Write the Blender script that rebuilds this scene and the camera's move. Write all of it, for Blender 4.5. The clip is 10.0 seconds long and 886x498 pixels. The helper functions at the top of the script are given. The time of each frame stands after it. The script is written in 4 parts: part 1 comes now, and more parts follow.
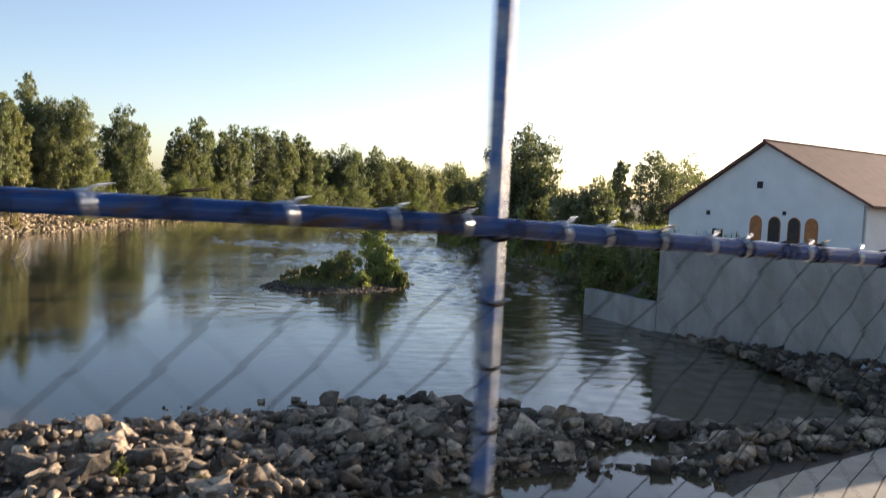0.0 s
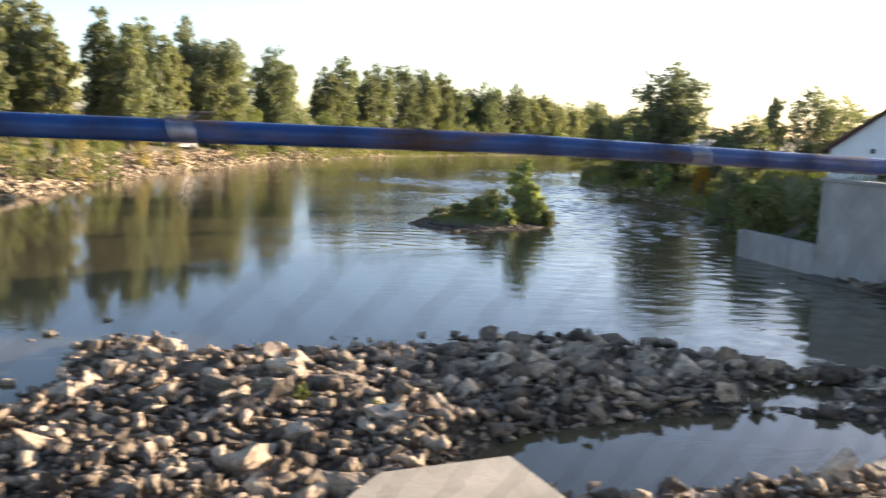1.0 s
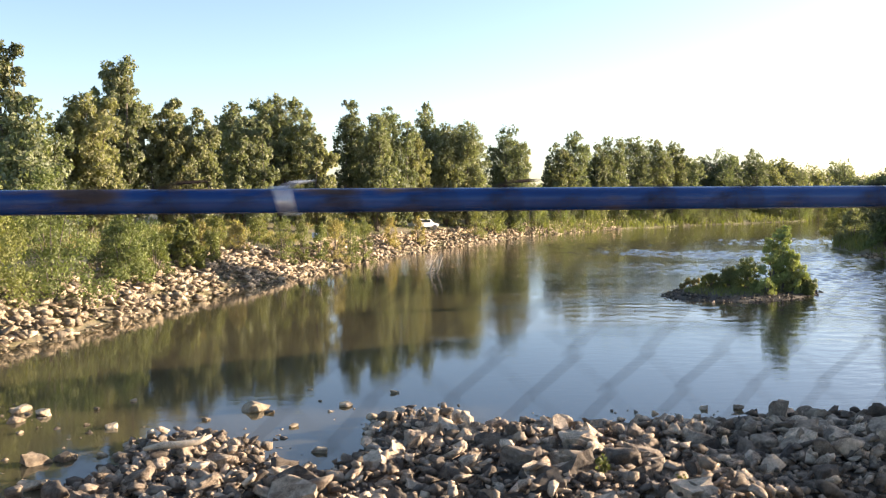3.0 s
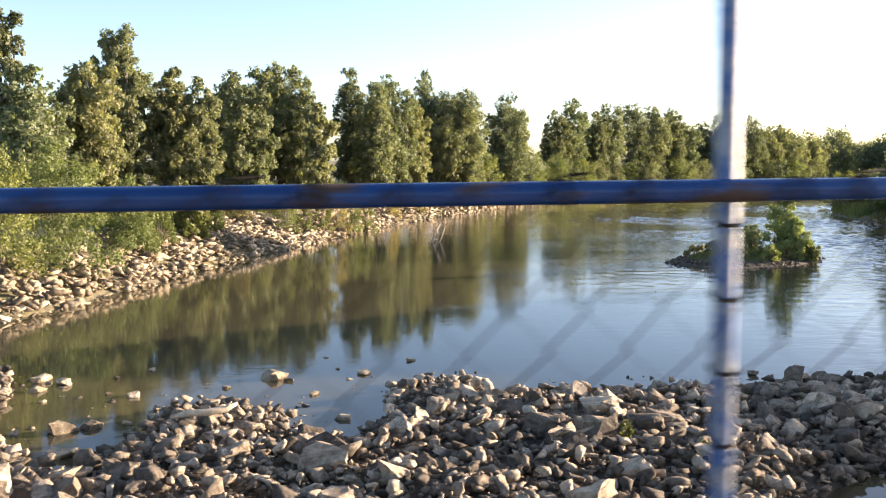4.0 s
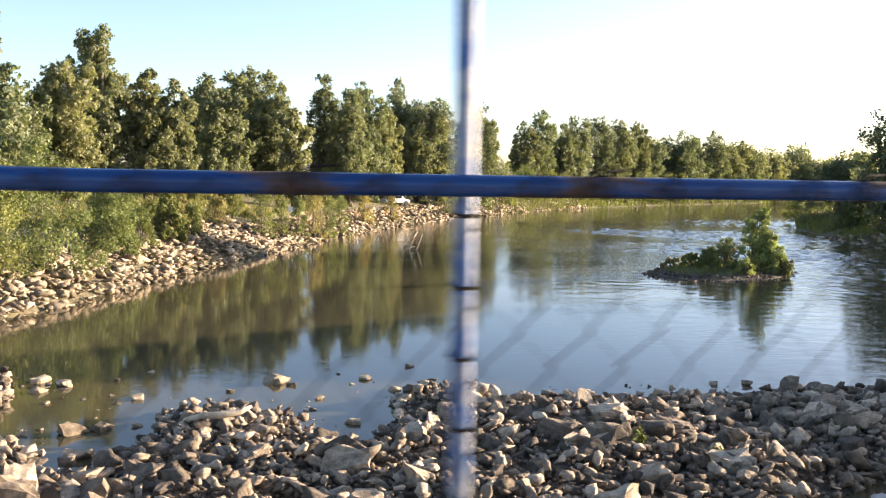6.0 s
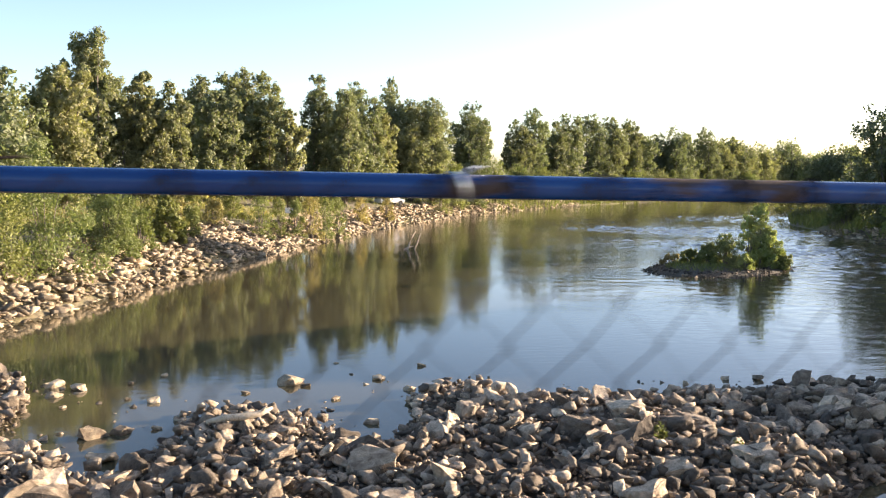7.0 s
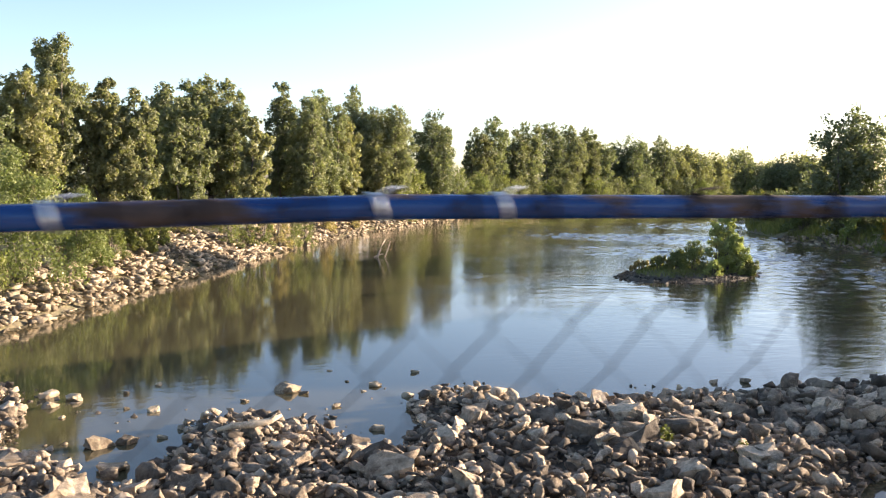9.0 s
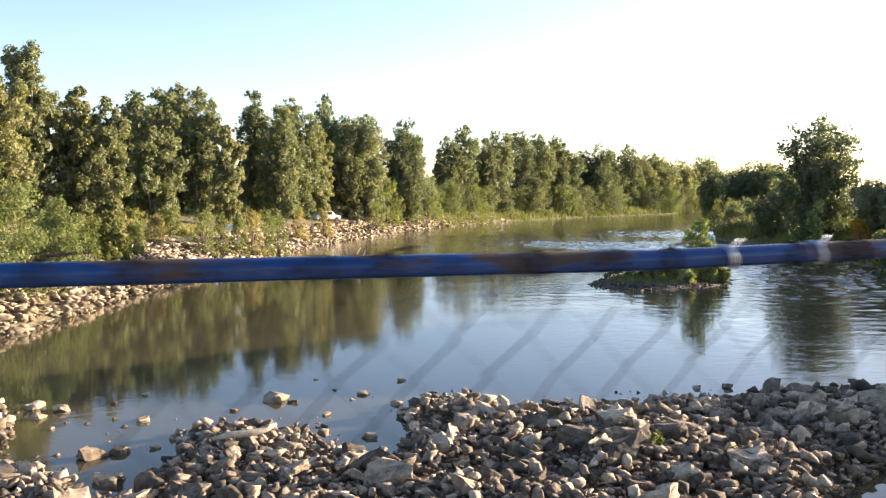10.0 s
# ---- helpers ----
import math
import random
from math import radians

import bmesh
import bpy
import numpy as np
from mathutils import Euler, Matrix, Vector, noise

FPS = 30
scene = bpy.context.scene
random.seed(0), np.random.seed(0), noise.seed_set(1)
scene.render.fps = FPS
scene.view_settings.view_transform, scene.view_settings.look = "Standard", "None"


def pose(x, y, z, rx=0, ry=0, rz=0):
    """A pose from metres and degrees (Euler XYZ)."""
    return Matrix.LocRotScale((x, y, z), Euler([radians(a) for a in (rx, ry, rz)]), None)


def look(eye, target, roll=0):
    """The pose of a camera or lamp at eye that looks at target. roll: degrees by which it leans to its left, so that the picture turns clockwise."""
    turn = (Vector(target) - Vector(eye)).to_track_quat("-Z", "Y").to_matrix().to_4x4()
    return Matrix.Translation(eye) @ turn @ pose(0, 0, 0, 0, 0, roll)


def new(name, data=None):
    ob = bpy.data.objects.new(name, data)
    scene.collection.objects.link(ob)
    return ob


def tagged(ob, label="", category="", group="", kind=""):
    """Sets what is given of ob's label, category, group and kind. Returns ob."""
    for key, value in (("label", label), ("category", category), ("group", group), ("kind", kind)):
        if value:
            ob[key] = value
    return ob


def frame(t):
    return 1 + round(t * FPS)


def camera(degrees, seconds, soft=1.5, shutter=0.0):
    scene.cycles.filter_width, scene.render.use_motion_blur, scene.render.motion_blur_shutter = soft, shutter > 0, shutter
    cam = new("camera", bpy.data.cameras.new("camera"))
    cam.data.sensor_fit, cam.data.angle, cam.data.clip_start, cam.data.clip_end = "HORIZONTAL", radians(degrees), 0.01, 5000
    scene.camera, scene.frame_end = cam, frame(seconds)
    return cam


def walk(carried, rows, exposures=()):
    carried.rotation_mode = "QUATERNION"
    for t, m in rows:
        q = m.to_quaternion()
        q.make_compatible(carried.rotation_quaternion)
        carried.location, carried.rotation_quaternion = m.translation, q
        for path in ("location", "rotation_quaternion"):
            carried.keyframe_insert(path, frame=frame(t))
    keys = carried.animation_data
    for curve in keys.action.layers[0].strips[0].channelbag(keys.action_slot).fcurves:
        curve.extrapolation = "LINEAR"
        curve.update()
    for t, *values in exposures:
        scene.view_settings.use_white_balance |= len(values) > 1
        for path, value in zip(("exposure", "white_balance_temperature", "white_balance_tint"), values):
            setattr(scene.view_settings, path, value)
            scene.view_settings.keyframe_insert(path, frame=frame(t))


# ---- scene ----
cam = camera(50, 10.0, soft=1.15, shutter=0.5)
# seconds, eye, yaw, pitch, roll
ROWS = [
    (0, -0.000, -0.001, 7.291, -31.15, -3.53, -2.79),
    (0.5, -0.374, -0.048, 7.298, -29.82, -6.20, -3.64),
    (1, -0.868, -0.040, 7.300, -22.92, -7.65, -2.65),
    (1.5, -1.342, -0.016, 7.293, -16.44, -6.06, -1.61),
    (2, -1.802, -0.006, 7.294, -11.67, -3.54, -0.69),
    (2.5, -2.219, -0.007, 7.280, -9.58, -2.84, -0.11),
    (4, -3.374, 0.015, 7.301, -9.92, -5.39, 0.25),
    (4.5, -3.757, -0.016, 7.285, -10.77, -5.33, -0.46),
    (5, -4.146, -0.051, 7.292, -11.49, -4.99, -1.19),
    (5.5, -4.521, -0.054, 7.287, -11.92, -4.85, -1.29),
    (7, -5.657, 0.024, 7.295, -12.91, -4.91, -0.32),
    (7.5, -6.027, 0.049, 7.302, -13.44, -4.77, -0.35),
    (8, -6.398, 0.069, 7.293, -14.07, -4.64, -0.35),
    (8.5, -6.773, 0.072, 7.301, -14.78, -4.56, -0.42),
    (9, -7.145, 0.050, 7.314, -15.71, -4.44, -0.36),
    (9.5, -7.524, 0.022, 7.333, -16.68, -4.20, -0.40),
    (10, -7.906, -0.002, 7.341, -17.71, -3.93, -0.32),
]
# seconds, stops, kelvin, tint
EXPOSURES = [(0.0, 1.36, 6500, 16), (0.6, 1.8, 6500, 16), (1.2, 2.03, 6500, 16), (2.5, 1.92, 6500, 16), (4.0, 2.03, 6500, 16), (10.0, 2.0, 6500, 16)]
walk(cam, [(t, pose(x, y, z, 90 + pitch, roll, yaw)) for t, x, y, z, yaw, pitch, roll in ROWS], EXPOSURES)

# ---------------------------------------------------------------- light
SUN_AZ, SUN_EL = 81.0, 8.9
world = bpy.data.worlds.new("world")
scene.world = world
world.use_nodes = True
wn = world.node_tree.nodes
sky = wn.new("ShaderNodeTexSky")
sky.sky_type, sky.sun_disc = "NISHITA", False
sky.sun_elevation, sky.sun_rotation = radians(SUN_EL), radians(SUN_AZ)
sky.air_density, sky.dust_density, sky.ozone_density = 0.65, 0.9, 1.0
wn["Background"].inputs["Strength"].default_value = 0.1
world.node_tree.links.new(sky.outputs[0], wn["Background"].inputs["Color"])
to_sun = Vector((math.sin(radians(SUN_AZ)) * math.cos(radians(SUN_EL)), math.cos(radians(SUN_AZ)) * math.cos(radians(SUN_EL)), math.sin(radians(SUN_EL))))
sun_data = bpy.data.lights.new("sun", "SUN")
sun_data.energy, sun_data.angle, sun_data.color = 5.0, radians(0.6), (1.0, 0.83, 0.62)
sun = new("sun", sun_data)
sun.matrix_world = look(to_sun * 200, (0, 0, 0))

# ---------------------------------------------------------------- materials


def material(name, build):
    m = bpy.data.materials.new(name)
    m.use_nodes = True
    build(m.node_tree, m.node_tree.nodes["Principled BSDF"])
    return m


def node(tree, kind, **inputs):
    n = tree.nodes.new(kind)
    for key, value in inputs.items():
        n.inputs[key].default_value = value
    return n


def noise_tex(tree, scale, detail=6.0, rough=0.6, vector=None):
    n = node(tree, "ShaderNodeTexNoise", Scale=scale, Detail=detail, Roughness=rough)
    if vector is None:
        vector = tree.nodes.new("ShaderNodeNewGeometry").outputs["Position"]
    tree.links.new(vector, n.inputs["Vector"])
    return n.outputs["Fac"]


def ramp(tree, fac, stops):
    n = tree.nodes.new("ShaderNodeValToRGB")
    el = n.color_ramp.elements
    while len(el) < len(stops):
        el.new(0.5)
    for e, (p, c) in zip(el, stops):
        e.position, e.color = p, (*c, 1)
    tree.links.new(fac, n.inputs["Fac"])
    return n.outputs["Color"]


def mix(tree, fac, a, b, mode="MIX"):
    n = tree.nodes.new("ShaderNodeMix")
    n.data_type, n.blend_type = "RGBA", mode
    for socket, value in ((n.inputs["Factor"], fac), (n.inputs[6], a), (n.inputs[7], b)):
        if isinstance(value, (int, float)):
            socket.default_value = value
        elif isinstance(value, tuple):
            socket.default_value = (*value, 1)
        else:
            tree.links.new(value, socket)
    return n.outputs[2]


def bump(tree, bsdf, height, strength, distance):
    n = node(tree, "ShaderNodeBump", Strength=strength, Distance=distance)
    tree.links.new(height, n.inputs["Height"])
    tree.links.new(n.outputs["Normal"], bsdf.inputs["Normal"])


def stone_like(low, mid, high, island=False, rough=0.9):
    def build(tree, b):
        tone = tree.nodes.new("ShaderNodeNewGeometry").outputs["Random Per Island"] if island else tree.nodes.new("ShaderNodeObjectInfo").outputs["Random"]
        base = ramp(tree, tone, [(0, low), (0.45, mid), (1, high)])
        grain = ramp(tree, noise_tex(tree, 9, 8, 0.7), [(0.3, (0.55, 0.53, 0.5)), (0.7, (1.15, 1.12, 1.08))])
        blotch = ramp(tree, noise_tex(tree, 3.2, 5, 0.65), [(0.34, (0.5, 0.45, 0.41)), (0.5, (1.0, 0.97, 0.93)), (0.66, (1.3, 1.24, 1.16))])
        base = mix(tree, 1.0, mix(tree, 1.0, base, grain, "MULTIPLY"), blotch, "MULTIPLY")
        tree.links.new(base, b.inputs["Base Color"])
        b.inputs["Roughness"].default_value = rough
        bump(tree, b, noise_tex(tree, 7, 10, 0.75), 1.0, 0.1)
    return build


ROCK = ((0.105, 0.088, 0.07), (0.31, 0.26, 0.2), (0.78, 0.66, 0.51))
BANK = ((0.15, 0.124, 0.088), (0.42, 0.35, 0.25), (0.74, 0.63, 0.46))
M_STONE = material("riprap_stone", stone_like(*ROCK))
M_STONES = material("riprap_stones", stone_like(*ROCK, island=True))
M_BANK = material("bank_stone", stone_like(*BANK))
M_BANKS = material("bank_stones", stone_like(*BANK, island=True))


DARK_ROCK = ((0.05, 0.043, 0.034), (0.11, 0.092, 0.07), (0.36, 0.30, 0.23))
M_DARK_STONE = material("dark_stone", stone_like(*DARK_ROCK))
M_DARK_STONES = material("dark_stones", stone_like(*DARK_ROCK, island=True))


def ground_like(tree, b):
    n1, n2 = noise_tex(tree, 0.12, 5), noise_tex(tree, 2.2, 8, 0.7)
    soil = ramp(tree, n2, [(0.3, (0.09, 0.075, 0.05)), (0.7, (0.25, 0.205, 0.135))])
    grass = ramp(tree, n2, [(0.3, (0.09, 0.10, 0.035)), (0.7, (0.28, 0.23, 0.10))])
    bank = mix(tree, ramp(tree, n1, [(0.42, (0, 0, 0)), (0.58, (1, 1, 1))]), soil, grass)
    # darker brown ground tone from the bridge to the islet
    dark_bed = ramp(tree, noise_tex(tree, 5, 8, 0.75), [(0.3, (0.045, 0.038, 0.028)), (0.7, (0.12, 0.10, 0.072))])
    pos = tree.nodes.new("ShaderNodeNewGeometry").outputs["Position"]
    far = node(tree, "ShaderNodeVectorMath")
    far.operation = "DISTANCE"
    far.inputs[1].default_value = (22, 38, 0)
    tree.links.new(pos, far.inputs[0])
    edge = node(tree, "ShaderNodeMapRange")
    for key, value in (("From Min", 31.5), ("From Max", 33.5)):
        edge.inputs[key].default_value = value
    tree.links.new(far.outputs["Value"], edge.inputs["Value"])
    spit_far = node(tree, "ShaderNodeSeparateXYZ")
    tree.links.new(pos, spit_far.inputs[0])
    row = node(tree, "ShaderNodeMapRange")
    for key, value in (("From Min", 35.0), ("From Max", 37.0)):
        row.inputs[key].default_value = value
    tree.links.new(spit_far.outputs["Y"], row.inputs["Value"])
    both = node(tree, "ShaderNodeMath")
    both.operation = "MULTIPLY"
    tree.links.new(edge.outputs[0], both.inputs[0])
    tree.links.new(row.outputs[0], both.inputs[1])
    tree.links.new(mix(tree, both.outputs[0], dark_bed, bank), b.inputs["Base Color"])
    b.inputs["Roughness"].default_value = 0.95
    bump(tree, b, n2, 0.8, 0.12)


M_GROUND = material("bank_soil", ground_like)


def water_like(tree, b):
    b.inputs["Base Color"].default_value = (0.084, 0.072, 0.040, 1)
    b.inputs["Roughness"].default_value = 0.04
    b.inputs["IOR"].default_value = 1.33
    pos = tree.nodes.new("ShaderNodeNewGeometry").outputs["Position"]
    stretch = node(tree, "ShaderNodeMapping", Scale=(0.55, 1.5, 1), Rotation=(0, 0, radians(-25)))
    tree.links.new(pos, stretch.inputs["Vector"])
    fine = noise_tex(tree, 1.9, 4, 0.55, stretch.outputs["Vector"])
    wide = noise_tex(tree, 0.16, 3, 0.5, stretch.outputs["Vector"])
    # livelier in the current on the far side of the spit, calm in the backwater
    current = node(tree, "ShaderNodeVectorMath")
    current.operation = "DOT_PRODUCT"
    current.inputs[1].default_value = (0.045, 0.008, 0)
    tree.links.new(pos, current.inputs[0])
    calm = node(tree, "ShaderNodeMapRange")
    for key, value in (("From Min", 0.45), ("From Max", 2.1), ("To Min", 0.13), ("To Max", 1.2)):
        calm.inputs[key].default_value = value
    tree.links.new(current.outputs["Value"], calm.inputs["Value"])
    amount = node(tree, "ShaderNodeMath")
    amount.operation = "MULTIPLY"
    tree.links.new(calm.outputs[0], amount.inputs[0])
    patch = node(tree, "ShaderNodeMapRange")
    for key, value in (("From Min", 0.35), ("From Max", 0.65), ("To Min", 0.25), ("To Max", 1.0)):
        patch.inputs[key].default_value = value
    tree.links.new(wide, patch.inputs["Value"])
    tree.links.new(patch.outputs[0], amount.inputs[1])
    n = node(tree, "ShaderNodeBump", Distance=0.03)
    tree.links.new(amount.outputs[0], n.inputs["Strength"])
    tree.links.new(fine, n.inputs["Height"])
    tree.links.new(n.outputs["Normal"], b.inputs["Normal"])


M_WATER = material("river_water", water_like)


def leaf_like(dark, light):
    def build(tree, b):
        isl = tree.nodes.new("ShaderNodeNewGeometry").outputs["Random Per Island"]
        each = tree.nodes.new("ShaderNodeObjectInfo").outputs["Random"]
        sprig = ramp(tree, noise_tex(tree, 0.9, 3, 0.6), [(0.32, (0, 0, 0)), (0.68, (1, 1, 1))])
        c = mix(tree, mix(tree, 0.45, sprig, isl), dark, light)
        c = mix(tree, 1.0, c, ramp(tree, each, [(0, (0.82, 0.92, 0.88)), (0.5, (0.95, 1, 0.95)), (1, (1.06, 1.06, 0.92))]), "MULTIPLY")
        tree.links.new(c, b.inputs["Base Color"])
        b.inputs["Roughness"].default_value = 0.6
        b.inputs["Specular IOR Level"].default_value = 0.25
        t = tree.nodes.new("ShaderNodeBsdfTranslucent")
        tree.links.new(mix(tree, 1.0, c, (0.95, 1.05, 0.5), "MULTIPLY"), t.inputs["Color"])
        m = node(tree, "ShaderNodeMixShader", Fac=0.42)
        tree.links.new(b.outputs[0], m.inputs[1])
        tree.links.new(t.outputs[0], m.inputs[2])
        tree.links.new(m.outputs[0], tree.nodes["Material Output"].inputs["Surface"])
    return build


M_LEAF = material("poplar_leaves", leaf_like((0.168, 0.165, 0.096), (0.352, 0.338, 0.212)))
M_WILLOW = material("willow_leaves", leaf_like((0.135, 0.147, 0.058), (0.315, 0.315, 0.138)))
M_DARKLEAF = material("dark_leaves", leaf_like((0.122, 0.126, 0.082), (0.255, 0.252, 0.16)))
M_FRESH = material("fresh_green_leaves", leaf_like((0.23, 0.255, 0.09), (0.5, 0.505, 0.22)))
M_ORANGE = material("orange_leaves", leaf_like((0.35, 0.17, 0.03), (0.6, 0.32, 0.06)))
M_DRY = material("dry_grass", leaf_like((0.26, 0.20, 0.09), (0.52, 0.41, 0.20)))
M_GRASS = material("bank_grass", leaf_like((0.11, 0.125, 0.042), (0.30, 0.285, 0.115)))


def bark_like(tree, b):
    tree.links.new(ramp(tree, noise_tex(tree, 6, 6), [(0.3, (0.06, 0.05, 0.04)), (0.7, (0.20, 0.17, 0.13))]), b.inputs["Base Color"])
    b.inputs["Roughness"].default_value = 0.9
    bump(tree, b, noise_tex(tree, 20), 0.8, 0.03)


M_BARK = material("bark", bark_like)


def driftwood_like(tree, b):
    tree.links.new(ramp(tree, noise_tex(tree, 12, 6), [(0.3, (0.40, 0.32, 0.22)), (0.7, (0.68, 0.58, 0.43))]), b.inputs["Base Color"])
    b.inputs["Roughness"].default_value = 0.85
    bump(tree, b, noise_tex(tree, 40), 0.5, 0.01)


M_DRIFT = material("bleached_driftwood", driftwood_like)


def concrete_like(low, high):
    def build(tree, b):
        n1, n2 = noise_tex(tree, 0.5, 6, 0.6), noise_tex(tree, 14, 8, 0.7)
        c = ramp(tree, n1, [(0.3, low), (0.7, high)])
        stretch = node(tree, "ShaderNodeMapping", Scale=(0.8, 0.8, 0.12))
        tree.links.new(tree.nodes.new("ShaderNodeNewGeometry").outputs["Position"], stretch.inputs["Vector"])
        runs = ramp(tree, noise_tex(tree, 1.2, 5, 0.6, stretch.outputs["Vector"]), [(0.36, (0.84, 0.83, 0.80)), (0.62, (1, 1, 1))])
        c = mix(tree, 1.0, c, runs, "MULTIPLY")
        c = mix(tree, 1.0, c, ramp(tree, n2, [(0.3, (0.85, 0.85, 0.84)), (0.7, (1.08, 1.08, 1.06))]), "MULTIPLY")
        tree.links.new(c, b.inputs["Base Color"])
        b.inputs["Roughness"].default_value = 0.9
        bump(tree, b, n2, 0.4, 0.02)
    return build


M_CONC = material("weathered_concrete", concrete_like((0.27, 0.255, 0.24), (0.42, 0.40, 0.375)))
M_DARK_CONC = material("dark_concrete", concrete_like((0.10, 0.09, 0.075), (0.17, 0.155, 0.13)))
M_PIER = material("pale_concrete", concrete_like((0.42, 0.37, 0.29), (0.60, 0.54, 0.44)))



def simple(name, colour, rough=0.6, metal=0.0, grain=30, spread=0.25, shine=0.5):
    def build(tree, b):
        lo = tuple(c * (1 - spread) for c in colour)
        hi = tuple(min(1, c * (1 + spread)) for c in colour)
        tree.links.new(ramp(tree, noise_tex(tree, grain, 6), [(0.3, lo), (0.7, hi)]), b.inputs["Base Color"])
        b.inputs["Roughness"].default_value, b.inputs["Metallic"].default_value = rough, metal
        b.inputs["Specular IOR Level"].default_value = shine
        bump(tree, b, noise_tex(tree, grain * 3), 0.2, 0.002)
    return material(name, build)


def blue_paint(tree, b):
    stretch = node(tree, "ShaderNodeMapping", Scale=(0.35, 1, 1))
    tree.links.new(tree.nodes.new("ShaderNodeNewGeometry").outputs["Position"], stretch.inputs["Vector"])
    rust = ramp(tree, noise_tex(tree, 22, 5, 0.65, stretch.outputs["Vector"]), [(0.53, (0, 0, 0)), (0.60, (1, 1, 1))])
    paint = ramp(tree, noise_tex(tree, 9, 4), [(0.3, (0.004, 0.028, 0.12)), (0.7, (0.010, 0.055, 0.19))])
    brown = ramp(tree, noise_tex(tree, 130, 4), [(0.3, (0.03, 0.02, 0.017)), (0.7, (0.085, 0.047, 0.034))])
    tree.links.new(mix(tree, rust, paint, brown), b.inputs["Base Color"])
    tree.links.new(ramp(tree, rust, [(0, (0.22,) * 3), (1, (0.8,) * 3)]), b.inputs["Roughness"])
    bump(tree, b, noise_tex(tree, 160), 0.4, 0.002)


M_BLUE = material("chipped_blue_paint", blue_paint)


def glare_paint(tree, b):
    # grey mixed into the blue stands in for sun glare on glossy posts
    softened = ramp(tree, noise_tex(tree, 26, 5, 0.65), [(0.42, (0, 0, 0)), (0.56, (1, 1, 1))])
    grey = ramp(tree, noise_tex(tree, 70, 4), [(0.3, (0.18, 0.19, 0.22)), (0.7, (0.32, 0.33, 0.36))])
    tree.links.new(mix(tree, softened, (0.03, 0.09, 0.24), grey), b.inputs["Base Color"])
    b.inputs["Roughness"].default_value = 0.45
    bump(tree, b, noise_tex(tree, 160), 0.4, 0.002)


M_POST = material("blue_paint_with_glare", glare_paint)
M_WIRE = simple("rusty_wire", (0.020, 0.016, 0.014), 0.8, 0.0, 60, 0.25, 0.05)
M_RENDERED = simple("white_render", (0.76, 0.76, 0.75), 0.85, 0, 0.8, 0.06)
M_TILE = simple("red_roof_tiles", (0.125, 0.055, 0.042), 0.85, 0, 1.4)
M_SHUTTER = simple("orange_brown_shutters", (0.42, 0.16, 0.05), 0.6, 0, 3)
M_GLASS = simple("dark_window_glass", (0.03, 0.035, 0.045), 0.1, 0, 3)
M_PIPE = simple("grey_zinc", (0.33, 0.34, 0.36), 0.5, 0.5, 5)
M_CAR = simple("white_car_paint", (0.75, 0.75, 0.74), 0.3, 0, 2, 0.05)
M_TYRE = simple("black_rubber", (0.03, 0.03, 0.03), 0.8, 0, 8)
M_SIGN = simple("white_enamel", (0.8, 0.8, 0.78), 0.5, 0, 4, 0.06)
M_SHEET = simple("pale_plastic_sheet", (0.55, 0.6, 0.68), 0.4, 0, 6, 0.1)

# ---------------------------------------------------------------- builders


def link(name, mesh, mat, parent=None, label=""):
    mesh.materials.append(mat)
    ob = new(name, mesh)
    if parent is not None:
        ob.parent = parent
    return tagged(ob, label)


def part(name, bm, mat, parent=None, label="", smooth=False):
    mesh = bpy.data.meshes.new(name)
    bm.to_mesh(mesh)
    bm.free()
    if smooth:
        mesh.shade_smooth()
    return link(name, mesh, mat, parent, label)


def raw(name, verts, faces, mat, parent=None, label="", smooth=False):
    mesh = bpy.data.meshes.new(name)
    mesh.from_pydata([tuple(v) for v in verts], [], [tuple(int(i) for i in q) for q in faces])
    mesh.update()
    if smooth:
        mesh.shade_smooth()
    return link(name, mesh, mat, parent, label)


def thing(name, at, label, category, group="", kind=""):
    e = new(name)
    e.location = at
    e.empty_display_size = 0.2
    return tagged(e, label, category, group, kind)


def box(bm, x0, y0, z0, x1, y1, z1, bevel=0.0):
    vs = [bm.verts.new(p) for p in ((x0, y0, z0), (x1, y0, z0), (x1, y1, z0), (x0, y1, z0), (x0, y0, z1), (x1, y0, z1), (x1, y1, z1), (x0, y1, z1))]
    fs = [bm.faces.new([vs[i] for i in q]) for q in ((0, 3, 2, 1), (4, 5, 6, 7), (0, 1, 5, 4), (1, 2, 6, 5), (2, 3, 7, 6), (3, 0, 4, 7))]
    if bevel:
        edges = {e for f in fs for e in f.edges}
        bmesh.ops.bevel(bm, geom=list(edges), offset=bevel, segments=2, affect="EDGES")
    return bm


def boxed(*a, bevel=0.0):
    return box(bmesh.new(), *a, bevel=bevel)


def tube(bm, points, radii, sides=6):
    """A tapered tube along points."""
    rings = []
    pts = [Vector(p) for p in points]
    for i, p in enumerate(pts):
        d = (pts[min(i + 1, len(pts) - 1)] - pts[max(i - 1, 0)]).normalized()
        a = d.cross(Vector((0, 0, 1)) if abs(d.z) < 0.9 else Vector((1, 0, 0))).normalized()
        c = d.cross(a)
        r = radii[i] if isinstance(radii, (list, tuple)) else radii
        rings.append([bm.verts.new(p + r * (math.cos(k) * a + math.sin(k) * c)) for k in (2 * math.pi * j / sides for j in range(sides))])
    for a, c in zip(rings, rings[1:]):
        for j in range(sides):
            bm.faces.new((a[j], a[(j + 1) % sides], c[(j + 1) % sides], c[j]))
    bm.faces.new(rings[0][::-1])
    bm.faces.new(rings[-1])
    return bm


